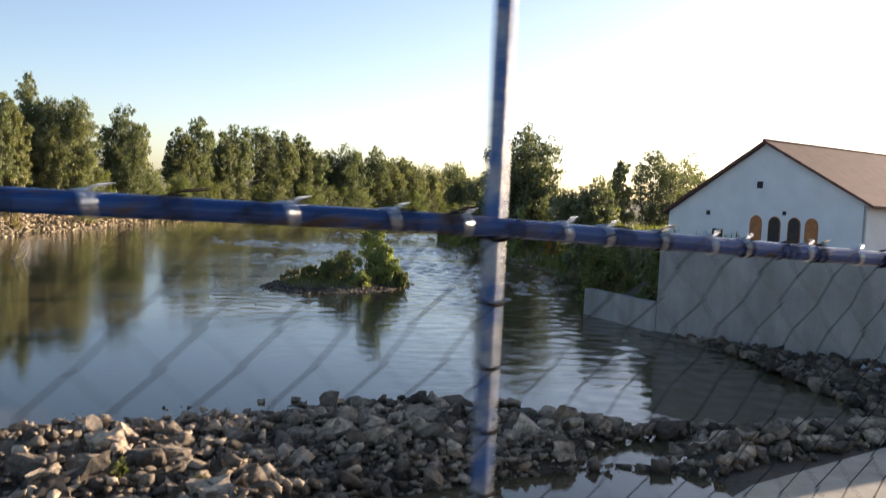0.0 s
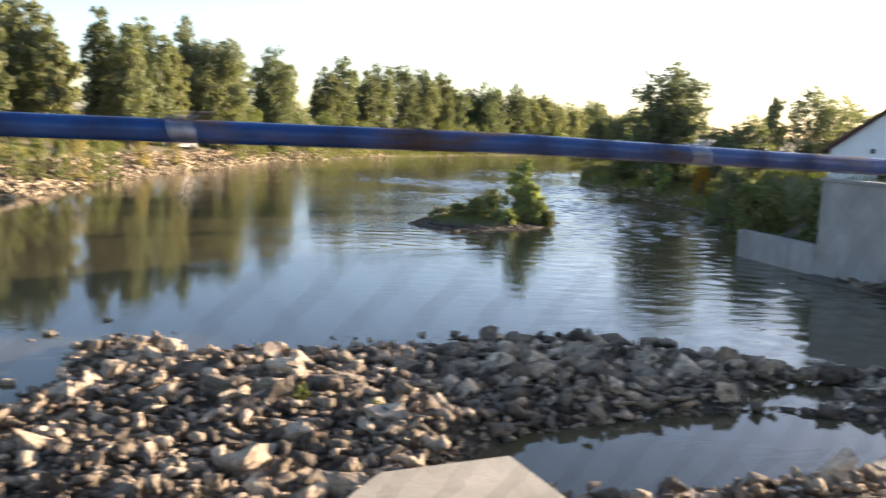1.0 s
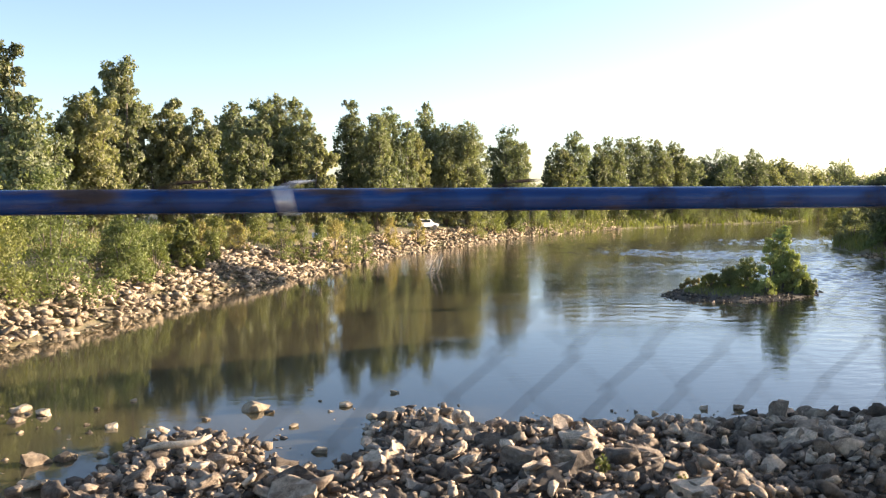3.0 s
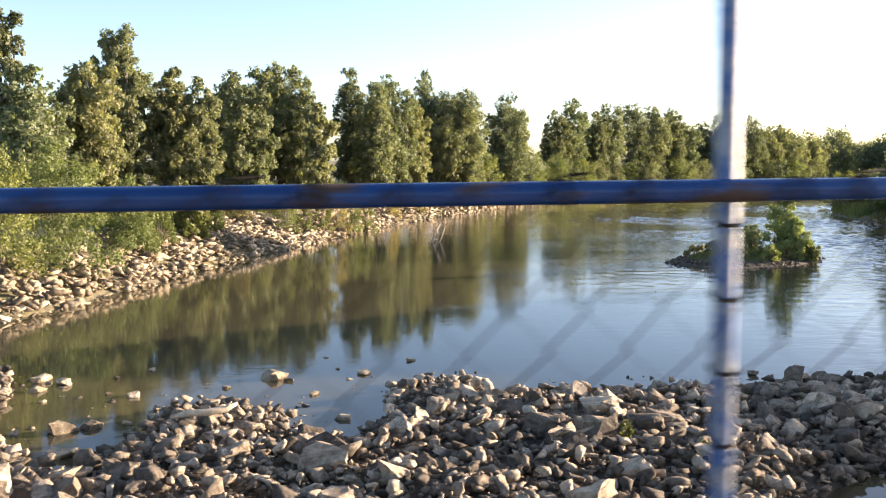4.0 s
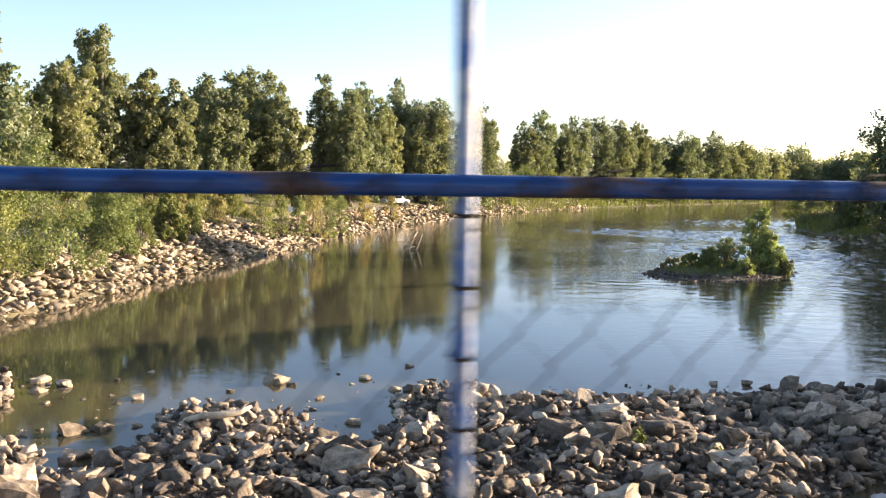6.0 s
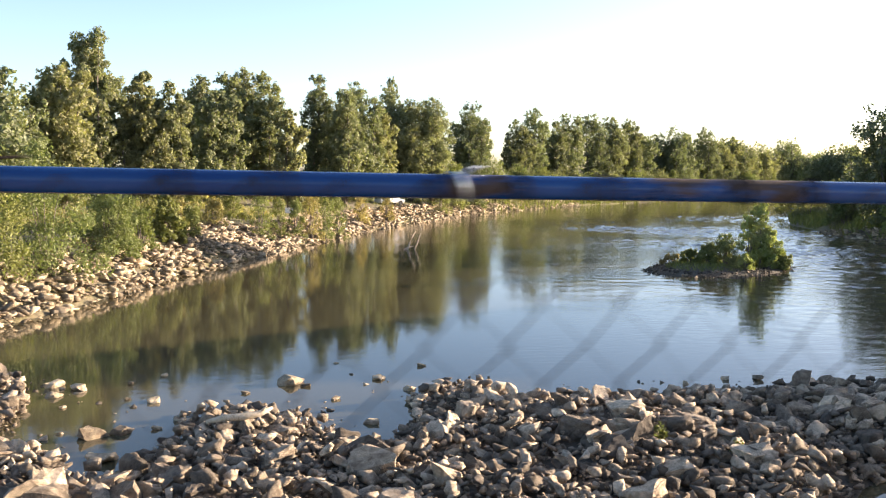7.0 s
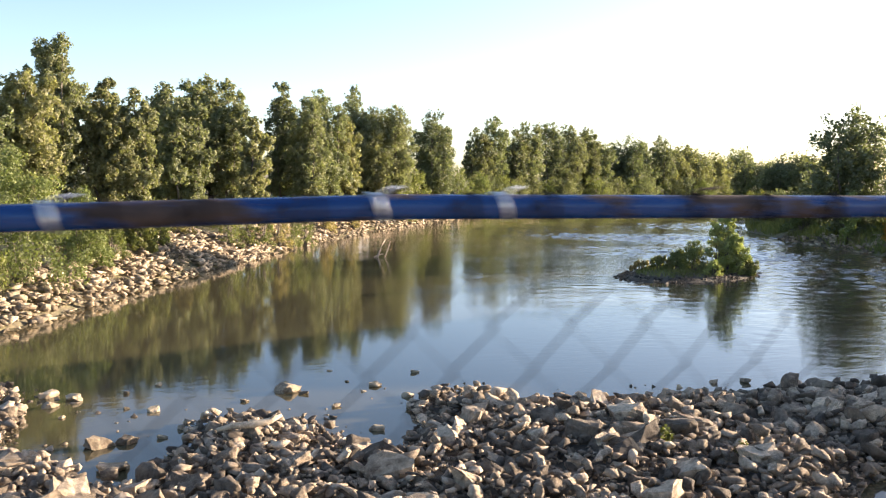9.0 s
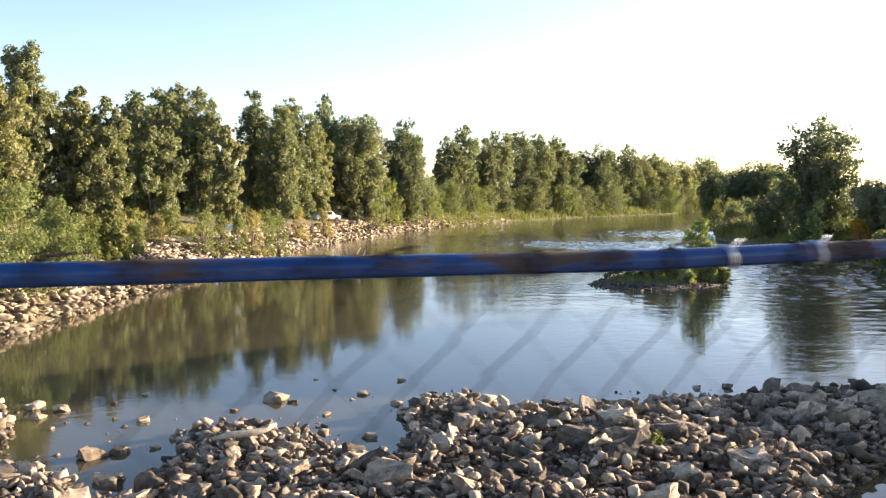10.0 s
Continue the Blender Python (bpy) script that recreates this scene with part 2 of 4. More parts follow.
def prism(bm, outline, z0, z1):
    """A prism over a flat outline, given anticlockwise."""
    lo = [bm.verts.new((x, y, z0)) for x, y in outline]
    hi = [bm.verts.new((x, y, z1)) for x, y in outline]
    bm.faces.new(lo[::-1])
    bm.faces.new(hi)
    for i in range(len(lo)):
        j = (i + 1) % len(lo)
        bm.faces.new((lo[i], lo[j], hi[j], hi[i]))
    return bm


# ---------------------------------------------------------------- ground and river
LEFT_SHORE = [(-70, 33), (-26, 38), (-15.5, 46.1), (-13.7, 50.3), (-11, 57.3), (-6.4, 71.3), (-1, 82.7), (6.6, 100.5), (17.3, 120), (38, 151), (60, 174), (82, 190), (120, 212), (142, 230), (152, 236)]
RIGHT_SHORE = [(158, 233), (150, 212), (118, 172), (77, 128), (67, 112), (60, 91), (56.5, 74), (50.4, 58.6), (46.5, 49.5), (38.8, 46), (38.0, 39.5), (37.9, 19.8)]
NEAR_SHORE = [(28, 19.2), (23, 20.8), (20.5, 22), (18.2, 24.5), (16.9, 26.6), (16, 27.3), (13.5, 27.4), (10.5, 27.2), (8.3, 27.7), (7, 27.5), (4.6, 28.3), (3.4, 27.6), (2.8, 29.2), (2.1, 30.7), (1.4, 30.6), (0.6, 29.8), (-0.1, 28.6), (-0.4, 26.5), (-1, 25.3), (-1.7, 23.7), (-2.5, 23.8), (-2.7, 25.2), (-3.2, 26.5), (-4, 27.7), (-4.9, 28.2), (-6, 28.4), (-7, 28.2), (-6.9, 26.5), (-7.4, 25.0), (-8.3, 23.0), (-9.2, 23.0), (-9.7, 24.4), (-10.7, 25.5), (-11.6, 25.6), (-11.9, 27), (-11.6, 28), (-11.7, 31), (-12.4, 33.6), (-13.2, 35.2), (-15, 35.2), (-17, 32.5), (-26, 30.5), (-70, 29)]
RIVER = np.array(LEFT_SHORE + RIGHT_SHORE + NEAR_SHORE, float)


def shore(px, py):
    """Signed distance to the river's edge: negative in the water."""
    px, py = np.asarray(px, float), np.asarray(py, float)
    best, inside = np.full(px.shape, 1e9), np.zeros(px.shape, bool)
    for (ax, ay), (bx, by) in zip(RIVER, np.roll(RIVER, -1, 0)):
        dx, dy = bx - ax, by - ay
        k = np.clip(((px - ax) * dx + (py - ay) * dy) / (dx * dx + dy * dy), 0, 1)
        best = np.minimum(best, np.hypot(px - ax - k * dx, py - ay - k * dy))
        if ay != by:
            inside ^= ((ay > py) != (by > py)) & (px < ax + (py - ay) * dx / dy)
    return np.where(inside, -best, best)


def ripple(px, py):
    return np.sin(px * 0.9 + 1.3 * np.sin(py * 0.41)) * np.sin(py * 0.77 + 0.9 * np.sin(px * 0.53))


def height(px, py):
    px, py = np.asarray(px, float), np.asarray(py, float)
    d = shore(px, py)
    bank = 2.3 * np.clip(d / 7, 0, 1) ** 0.85 + 1.3 * np.clip((d - 7) / np.interp(py, [66, 84], [26, 9]), 0, 1)
    spit = 0.28 * np.clip(d / 2.5, 0, 1) + 0.13 * ripple(px, py) * np.clip(d / 1.5, 0, 1) + 2.6 * np.clip((-py - 6) / 25, 0, 1)
    pool = np.minimum(((px - 13.2) / 6.5) ** 2 + ((py - 17.0) / 2.8) ** 2, ((px - 19.4) / 2.9) ** 2 + ((py - 19.8) / 1.2) ** 2)
    spit = spit - 0.75 * np.clip(1.25 - pool, 0, 1)
    spit = np.where((px > 14.6) & (py < 18.2) & (py > 2), np.minimum(spit, 0.1), spit)
    near = (py < 36) & (px < 38.2)
    z = np.where(near, spit, bank)
    shelf = 4.3 * np.clip((47.5 - py) / 8.4, 0, 1) * np.clip((py - 17.5) / 1.0, 0.1, 1)
    z = np.where((px > np.where(py > 38.4, 40.6, 38.2)) & (py < 47.5) & (d > 0), np.maximum(shelf, np.where(py > 36, bank, 0)), z)
    z = np.where((px > 50) & (py > 20) & (py < 62), np.maximum(z, 4.3 * np.clip((px - 50) / 4, 0, 1)), z)
    z = np.where(d < 0, -0.12 - np.clip(-d * 0.28, 0, 1.4), z)
    isle = ((px - 29.6) * 0.86 + (py - 63) * 0.5) / 6.9, ((py - 63) * 0.86 - (px - 29.6) * 0.5) / 4.4
    bulge = 0.55 * np.clip(1.15 - isle[0] ** 2 - isle[1] ** 2, 0, 0.9) / 0.9
    return np.where(bulge > 0, np.maximum(z, bulge * 0.95 - 0.12), z)


def axis(*spans):
    out = []
    for a, b, s in spans:
        out += list(np.arange(a, b, s))
    return np.array(sorted(out))


gx = np.concatenate([[-3000, -1500, -700, -350], axis((-200, -40, 8), (-40, 37.5, 0.8), (39.5, 80, 1.2), (80, 220, 3), (220, 400, 20)), [37.75, 38.15, 38.25, 38.6, 500, 800, 1500, 3000]])
gy = np.concatenate([[-3000, -1500, -600, -200, -90], axis((-50, 8, 4), (8, 70, 0.8), (70, 140, 1.6), (140, 300, 3), (300, 420, 15)), [17.4, 18.6, 500, 800, 1500, 3000]])
gx, gy = np.unique(np.round(gx, 3)), np.unique(np.round(gy, 3))
GX, GY = np.meshgrid(gx, gy)
GZ = height(GX.ravel(), GY.ravel())
nx, ny = len(gx), len(gy)
idx = np.arange(nx * ny).reshape(ny, nx)
quads = np.stack([idx[:-1, :-1], idx[:-1, 1:], idx[1:, 1:], idx[1:, :-1]], -1).reshape(-1, 4)
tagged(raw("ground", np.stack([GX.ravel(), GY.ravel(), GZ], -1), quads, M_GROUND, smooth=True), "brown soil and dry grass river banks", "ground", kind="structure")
ax_x = np.unique(np.round(np.concatenate([np.linspace(-190, 0, 12), np.linspace(0, 12, 10), np.arange(12, 78, 0.3), np.linspace(78, 130, 60), np.linspace(130, 216, 20)]), 3))
ax_y = np.unique(np.round(np.concatenate([np.linspace(9, 20, 8), np.arange(20, 110, 0.3), np.linspace(110, 170, 90), np.linspace(170, 299, 40)]), 3))
wx, wy = np.meshgrid(ax_x, ax_y)
lively = np.clip((0.045 * wx + 0.004 * wy - 0.75) / 1.2, 0, 1) * np.clip((150 - wy) / 40, 0, 1) * np.clip((110 - wx) / 30, 0, 1)
lively = lively * (1.0 + 4.2 * np.clip((wx - 28) / 14, 0, 1))
lively = lively * (0.55 + 0.45 * np.sin(wx * 0.11 + 1.5 * np.sin(wy * 0.07)) * np.sin(wy * 0.13 + wx * 0.05))
wr = np.random.default_rng(3)
wz = 0 * wx
for k in range(26):
    lam, turn = wr.uniform(0.85, 2.1), wr.normal(-0.35, 1.25)
    kx, ky = math.sin(turn) * 2 * math.pi / lam, math.cos(turn) * 2 * math.pi / lam
    wz += 0.0028 * lam * np.sin(kx * wx + ky * wy + wr.uniform(0, 6.3) + 1.6 * np.sin(0.43 * wx + wr.uniform(0, 6)) + 1.6 * np.sin(0.37 * wy + wr.uniform(0, 6)))
wz = wz * lively
widx = np.arange(wx.size).reshape(wx.shape)
wq = np.stack([widx[:-1, :-1], widx[:-1, 1:], widx[1:, 1:], widx[1:, :-1]], -1).reshape(-1, 4)
tagged(raw("water", np.stack([wx.ravel(), wy.ravel(), wz.ravel()], -1), wq, M_WATER, smooth=True), "calm brown river water with light ripples", "river", kind="structure")


def ground_at(x, y):
    return float(height(np.array([x]), np.array([y]))[0])


# ---------------------------------------------------------------- bridge deck, piers, retaining wall
deck = boxed(-70, -4.2, 5.45, 72, 0.85, 5.85, bevel=0.04)
box(deck, -70, 0.55, 5.85, 72, 0.84, 6.0, 0.02)
tagged(part("bridge_deck", deck, M_CONC), "grey concrete footbridge deck with a raised kerb", "bridge", kind="structure")
pier = prism(bmesh.new(), [(2.3, -4.0), (4.85, -4.0), (4.85, 10.65), (2.94, 10.55), (2.3, 9.9)], -1.2, 3.0)
bmesh.ops.bevel(pier, geom=[e for e in pier.edges if min(v.co.z for v in e.verts) > 2.9], offset=0.06, segments=2, affect="EDGES")
box(pier, 2.7, -3.6, 3.0, 4.4, 0.5, 5.45)
tagged(part("pier", pier, M_PIER), "pale concrete bridge pier with a long low nose", "pier", kind="structure")
for x in (-27.0, -57.0, 36.0, 66.0):
    p = boxed(x, -3.6, -1.0, x + 1.7, 0.5, 5.45, bevel=0.05)
    tagged(part("pier", p, M_PIER), "pale concrete bridge pier below the deck", "pier", kind="structure")

wall = thing("wall_retaining", (37.5, 0, 0), "stained grey concrete retaining wall above the river", "wall", kind="structure")
part("wall_face", boxed(0, 18.5, -1.4, 0.62, 38.6, 5.1, bevel=0.05), M_CONC, wall)
part("coping", boxed(-0.08, 18.5, 5.1, 0.72, 38.66, 5.28, bevel=0.03), M_CONC, wall)
wing = prism(bmesh.new(), [(0.0, 38.6), (0.62, 38.6), (1.55, 45.9), (0.95, 45.9)], -1.4, 1.62)
part("wing_wall", wing, M_CONC, wall, "low concrete wing wall with a pale top edge")
part("footing", boxed(-1.3, 18.5, -1.4, 0.0, 38.5, 0.12, bevel=0.08), M_DARK_CONC, wall, "dark concrete footing")
side = thing("wall_abutment", (37.5, 0.85, 0), "grey concrete abutment wall beside the bridge", "wall", kind="structure")
part("wall_face", boxed(0, 0, -1.4, 0.62, 17.6, 0.7, bevel=0.05), M_CONC, side)
apron_bm = prism(bmesh.new(), [(15.0, 3.0), (37.45, 3.0), (37.45, 17.9), (30, 17.4), (24.5, 16.6), (19.0, 15.8), (15.9, 14.6)], -1.0, 0.32)
tagged(part("apron", apron_bm, M_PIER), "sunlit pale concrete apron beside the river", "paving", kind="structure")

# ---------------------------------------------------------------- fence along the bridge
FY = 0.69
KNOTS_X = [-11, -8, -7.5, -7, -6.08, -5, -4, -2.9, -2, -1.3, -0.5, 0.43, 1.5, 4.2]
KNOTS_Z = [7.276, 7.278, 7.279, 7.292, 7.290, 7.274, 7.273, 7.277, 7.282, 7.284, 7.284, 7.263, 7.213, 7.09]


def rail_z(x):
    return float(np.interp(x, KNOTS_X, KNOTS_Z))


fence = thing("fence", (0, FY, 5.85), "chipped blue steel fence with rusty chain-link mesh on the bridge", "fence")
rail_bm = tube(bmesh.new(), [(x, 0, rail_z(x) - 5.85) for x in np.arange(-10.6, 4.01, 0.1)], 0.0088, 12)
part("top_rail", rail_bm, M_BLUE, fence, "blue painted steel top rail with rust patches", smooth=True)
part("bottom_rail", tube(bmesh.new(), [(-10.6, 0, 0.23), (4.0, 0, 0.23)], 0.009, 10), M_BLUE, fence, smooth=True)
for px in (-9.75, -8.1, -6.325, -4.72, -3.031, -1.355, 0.48, 2.15, 3.9):
    post = part("post", tube(bmesh.new(), [(px, 0.012, 0.0), (px, 0.012, 2.6)], 0.0092, 12), M_POST, fence, "blue painted steel post, sun glare put in as grey", smooth=True)
    ties = bmesh.new()
    for k in range(20):
        z = 0.3 + k * 0.058
        tube(ties, [(px + 0.0108 * math.cos(a), 0.012 + 0.0108 * math.sin(a), z + 0.003 * math.sin(a)) for a in np.linspace(0, 2 * math.pi, 9)], 0.0016, 4)
    tagged(part("wire_wrap", ties, M_WIRE, post, "dark twisted wire ties"), kind="stuff")
# chain-link: each wire runs down in a zigzag hooked into its neighbour
CELL = 0.060
verts, faces = [], []
rng = np.random.default_rng(5)


def add_tube(points, r, sides=4):
    base = len(verts)
    pts = np.array(points)
    for i, p in enumerate(pts):
        d = pts[min(i + 1, len(pts) - 1)] - pts[max(i - 1, 0)]
        d = d / np.linalg.norm(d)
        a = np.cross(d, (0.31, 0.9, 0.3))
        a /= np.linalg.norm(a)
        c = np.cross(d, a)
        for k in range(sides):
            t = 2 * math.pi * k / sides
            verts.append(tuple(p + r * (math.cos(t) * a + math.sin(t) * c)))
    for i in range(len(pts) - 1):
        for k in range(sides):
            faces.append((base + i * sides + k, base + i * sides + (k + 1) % sides, base + (i + 1) * sides + (k + 1) % sides, base + (i + 1) * sides + k))


for j in range(int(14.5 / CELL) * 2):
    x = -10.5 + j * CELL / 2
    top = rail_z(x) - 5.85 + 0.004
    steps = int((top - 0.24) / (CELL / 2))
    jig = rng.normal(0, 0.0012, (steps + 1, 2))
    line = [(x + (CELL * 0.53 if (i + j) % 2 else -CELL * 0.03) + jig[i, 0], -0.011 + (0.003 if i % 2 else -0.003) + jig[i, 1], top - i * CELL / 2) for i in range(steps + 1)]
    add_tube(line, 0.0005, 3)
    # rising strands are thickened to stand in for the light's contrast between the diagonals
    for i in range(steps):
        if (i + j) % 2:
            add_tube(line[i:i + 2], 0.00074)
tagged(raw("wire_mesh", verts, faces, M_WIRE, fence, "rusty diamond chain-link wire mesh"), kind="stuff")
HOOKS = []
for turns, tail in ((1.4, 0), (1.7, 1), (2.3, 0)):
    verts, faces = [], []
    add_tube([(0.0018 * a, 0.0103 * math.cos(a), 0.0103 * math.sin(a)) for a in np.linspace(2.6, 2.6 + turns * 2 * math.pi, 14)], 0.0014)
    if tail:
        add_tube([(0, -0.008, 0.008), (0.016, -0.004, 0.013), (0.036, 0.004, 0.0145)], 0.0013)
    hm = bpy.data.meshes.new("wire_hook")
    hm.from_pydata(verts, [], faces)
    hm.materials.append(M_WIRE)
    HOOKS.append(hm)
for j in range(int(14.5 / CELL)):
    if j % 7 in (2, 5):
        continue
    x = -10.5 + j * CELL
    hook = new("wire_hook", HOOKS[(j * 5 + j // 4) % 3])
    hook.parent = fence
    hook.location = (x, 0, rail_z(x) - 5.85)

M_SILVER = simple("bright_aluminium_wire", (0.75, 0.75, 0.74), 0.3, 1.0, 60, 0.1)
tie_bm = bmesh.new()
for k in range(2):
    tube(tie_bm, [(0.0021 * k + 0.0026 * a, 0.0101 * math.cos(a), 0.0101 * math.sin(a)) for a in np.linspace(0, 2 * math.pi, 17)], 0.001, 5)
tube(tie_bm, [(0.008, -0.008, 0.009), (0.016, -0.004, 0.013), (0.026, 0.006, 0.0145)], 0.001, 5)
tie_mesh = bpy.data.meshes.new("wire_tie")
tie_bm.to_mesh(tie_mesh)
tie_bm.free()
tie_mesh.materials.append(M_SILVER)
for x in (-7.44, -7.35, -7.23, -7.02, -6.93, -5.93, -5.5, -4.1, -2.62, -0.96, -0.78, -0.31, 0.12, 0.27, 0.36, 0.43, 0.54, 0.59, 0.66, 0.73, 0.78, 0.88, 0.97, 1.08, 1.16, 1.3):
    tie = new("wire_tie", tie_mesh)
    tie.parent = fence
    tie.location = (x, 0, rail_z(x) - 5.85)
    tagged(tie, "bright aluminium wire tie")

# ---------------------------------------------------------------- vegetation


def crown_mesh(name, seed, clumps, leaves, size, mat, parent, label=""):
    """Leaves scattered over clumps (x, y, z, radius, flatness)."""
    r = np.random.default_rng(seed)
    c = np.array(clumps)
    pick = r.choice(len(c), leaves, p=c[:, 3] ** 2 / (c[:, 3] ** 2).sum())
    n = r.normal(size=(leaves, 3))
    n /= np.linalg.norm(n, axis=1)[:, None]
    rad = (1.0 - 0.75 * r.uniform(0, 1, leaves) ** 1.5 + 0.06 * r.normal(size=leaves)) * c[pick, 3]
    centre = c[pick, :3] + n * rad[:, None] * np.stack([np.ones(leaves), np.ones(leaves), c[pick, 4]], -1)
    facing = n + r.normal(0, 0.5, (leaves, 3)) + np.array([0, 0, 0.3])
    facing /= np.linalg.norm(facing, axis=1)[:, None]
    u = np.cross(facing, r.normal(size=(leaves, 3)))
    u /= np.linalg.norm(u, axis=1)[:, None] + 1e-9
    v = np.cross(facing, u)
    s = size * r.uniform(0.55, 1.35, leaves)[:, None]
    droop = facing * s * 0.22
    pts = np.stack([centre - u * s, centre - v * s * 0.55 + droop, centre + u * s, centre + v * s * 0.55 + droop], 1).reshape(-1, 3)
    mesh = bpy.data.meshes.new(name)
    mesh.vertices.add(leaves * 4)
    mesh.vertices.foreach_set("co", pts.ravel())
    mesh.loops.add(leaves * 4)
    mesh.loops.foreach_set("vertex_index", np.arange(leaves * 4, dtype=np.int32))
    mesh.polygons.add(leaves)
    mesh.polygons.foreach_set("loop_start", np.arange(0, leaves * 4, 4, dtype=np.int32))
    mesh.polygons.foreach_set("loop_total", np.full(leaves, 4, dtype=np.int32))
    mesh.update()
    mesh.validate()
    return link(name, mesh, mat, parent, label)


def tree(x, y, top, radius, seed, mat=None, label="tall leafy poplar on the river bank", group="bank trees", slim=1.0, leaves=9000, size=0.15, low=0.05, name="tree"):
    """Several leaders of unequal height, each hung with clumps of leaves."""
    r = random.Random(seed)
    z0 = ground_at(x, y) - 0.1
    h = top + 0.2 - z0
    t = thing(name, (x, y, z0), label, "tree", group)
    wood, clumps = bmesh.new(), []
    leaders = 2 + int(radius / 1.1)
    turn = r.uniform(0, 6.28)
    for j in range(leaders):
        a = turn + j * 6.283 / max(1, leaders - 1) + r.uniform(-0.4, 0.4)
        o = 0.0 if j == 0 else radius * r.uniform(0.4, 0.68)
        tall = h * (1.0 if j == 0 else r.uniform(0.72, 0.98))
        ox, oy = o * math.cos(a), o * math.sin(a)
        girth = radius * (0.56 if j == 0 else r.uniform(0.42, 0.6)) * slim

        def stem(f):
            w = min(1.0, f * 2.2)
            return (ox * w + 0.12 * math.sin(f * 7 + seed + j), oy * w + 0.12 * math.cos(f * 6 + seed), f * tall)
        tube(wood, [stem(k / 8) for k in range(9)], [0.013 * h * (1 - 0.115 * k) * (1.3 if k == 0 else 1) for k in range(9)], 6)
        n = int(5 + tall * 0.55)
        for k in range(n):
            f = low + (0.97 - low) * (k + r.uniform(0.15, 0.85)) / n
            env = girth * (0.75 + 1.2 * f if f < 0.25 else 1.05) * math.sqrt(1 - 0.86 * max(0.0, (f - 0.6) / 0.4) ** 2) * r.uniform(0.72, 1.2)
            b = k * 2.4 + r.uniform(-0.7, 0.7)
            big = env * r.uniform(0.55, 0.9) + 0.1
            out = env * r.uniform(0.25, 1.0)
            sx, sy, sz = stem(f)
            cx, cy, cz = sx + out * math.cos(b), sy + out * math.sin(b), min(sz + out * 0.2, tall - big * 0.75)
            clumps.append((cx, cy, cz, big * 0.62, 1.0))
            for _ in range(13):
                u, w = r.uniform(0, 6.3), r.uniform(-0.7, 1.0)
                q = math.sqrt(1 - w * w) * big * r.uniform(0.7, 1.1)
                clumps.append((cx + q * math.cos(u), cy + q * math.sin(u), cz + w * big * r.uniform(0.8, 1.3), big * r.uniform(0.22, 0.42), r.uniform(0.8, 1.5)))
            if k % 2 == 0 and f < 0.9:
                s0 = stem(max(0.04, f - 0.1))
                tube(wood, [s0, ((s0[0] + cx) / 2, (s0[1] + cy) / 2, (s0[2] + cz) / 2 + 0.1), (cx, cy, cz)], [0.05 + 0.06 * (1 - f), 0.04, 0.012], 4)
        sx, sy, sz = stem(1.0)
        for k in range(7):
            o = girth * r.uniform(0.0, 0.8)
            u = r.uniform(0, 6.3)
            clumps.append((sx + o * math.cos(u), sy + o * math.sin(u), sz - r.uniform(0.0, 0.4) - o * r.uniform(0.3, 1.0), r.uniform(0.16, 0.36), r.uniform(0.9, 2.0)))
    part("trunk", wood, M_BARK, t, smooth=True)
    crown_mesh("crown", seed, clumps, leaves, size, mat or M_LEAF, t)
    return t


def bush(x, y, top, radius, seed, mat=None, label="rounded green willow bush on the bank", group="bank bushes", leaves=1800, size=0.16, name="bush", z0=None):
    r = random.Random(seed)
    z0 = ground_at(x, y) - 0.05 if z0 is None else z0
    h = top - z0
    t = thing(name, (x, y, z0), label, "bush", group)
    wood, clumps = bmesh.new(), []
    for k in range(11):
        a, f = k * 2.4, (k + 0.5) / 11
        big = 0.46 * min(radius, h * 0.6) * r.uniform(0.7, 1.2)
        out = max(0.0, radius * r.uniform(0.6, 1.0) * math.sqrt(max(0.05, 1 - (f * 0.97) ** 2)) - 0.5 * big)
        z = min(max(big * 0.6, f * h), h - 0.8 * big)
        c = (out * math.cos(a), out * math.sin(a), z)
        clumps.append((*c, big * 0.75, 1.0))
        for _ in range(7):
            u, w = r.uniform(0, 6.3), r.uniform(-0.6, 1.0)
            q = math.sqrt(1 - w * w) * big * 0.8
            clumps.append((c[0] + q * math.cos(u), c[1] + q * math.sin(u), max(0.1, z + w * big), big * r.uniform(0.22, 0.45), r.uniform(0.8, 1.5)))
        tube(wood, [(0.1 * math.cos(a), 0.1 * math.sin(a), 0), (c[0] * 0.5, c[1] * 0.5, z * 0.6), c], [0.05, 0.035, 0.01], 4)
    part("stem", wood, M_BARK, t)
    crown_mesh("crown", seed, clumps, leaves, size, mat or M_WILLOW, t)
    return t


# x, y, top, crown radius
GROVE = [(-18.9, 84.5, 15.4, 2.9), (-17.2, 95.0, 19.9, 2.3), (-13.9, 96.5, 15.2, 2.4), (-13.5, 101.0, 16.6, 1.2), (-10.9, 97.5, 15.0, 2.5), (-6.4, 104.0, 14.9, 2.9), (-3.0, 119.5, 19.0, 2.5), (-0.9, 115.0, 17.9, 2.5), (1.2, 108.0, 13.5, 2.0), (6.2, 123.0, 18.5, 2.8), (9.1, 119.5, 16.6, 2.6), (11.9, 127.0, 17.8, 3.3), (18.1, 138.5, 19.9, 2.9), (15.4, 130.0, 15.4, 2.4), (21.0, 138.0, 17.0, 2.8), (24.6, 139.0, 17.5, 3.3), (32.6, 148.0, 17.5, 3.4)]
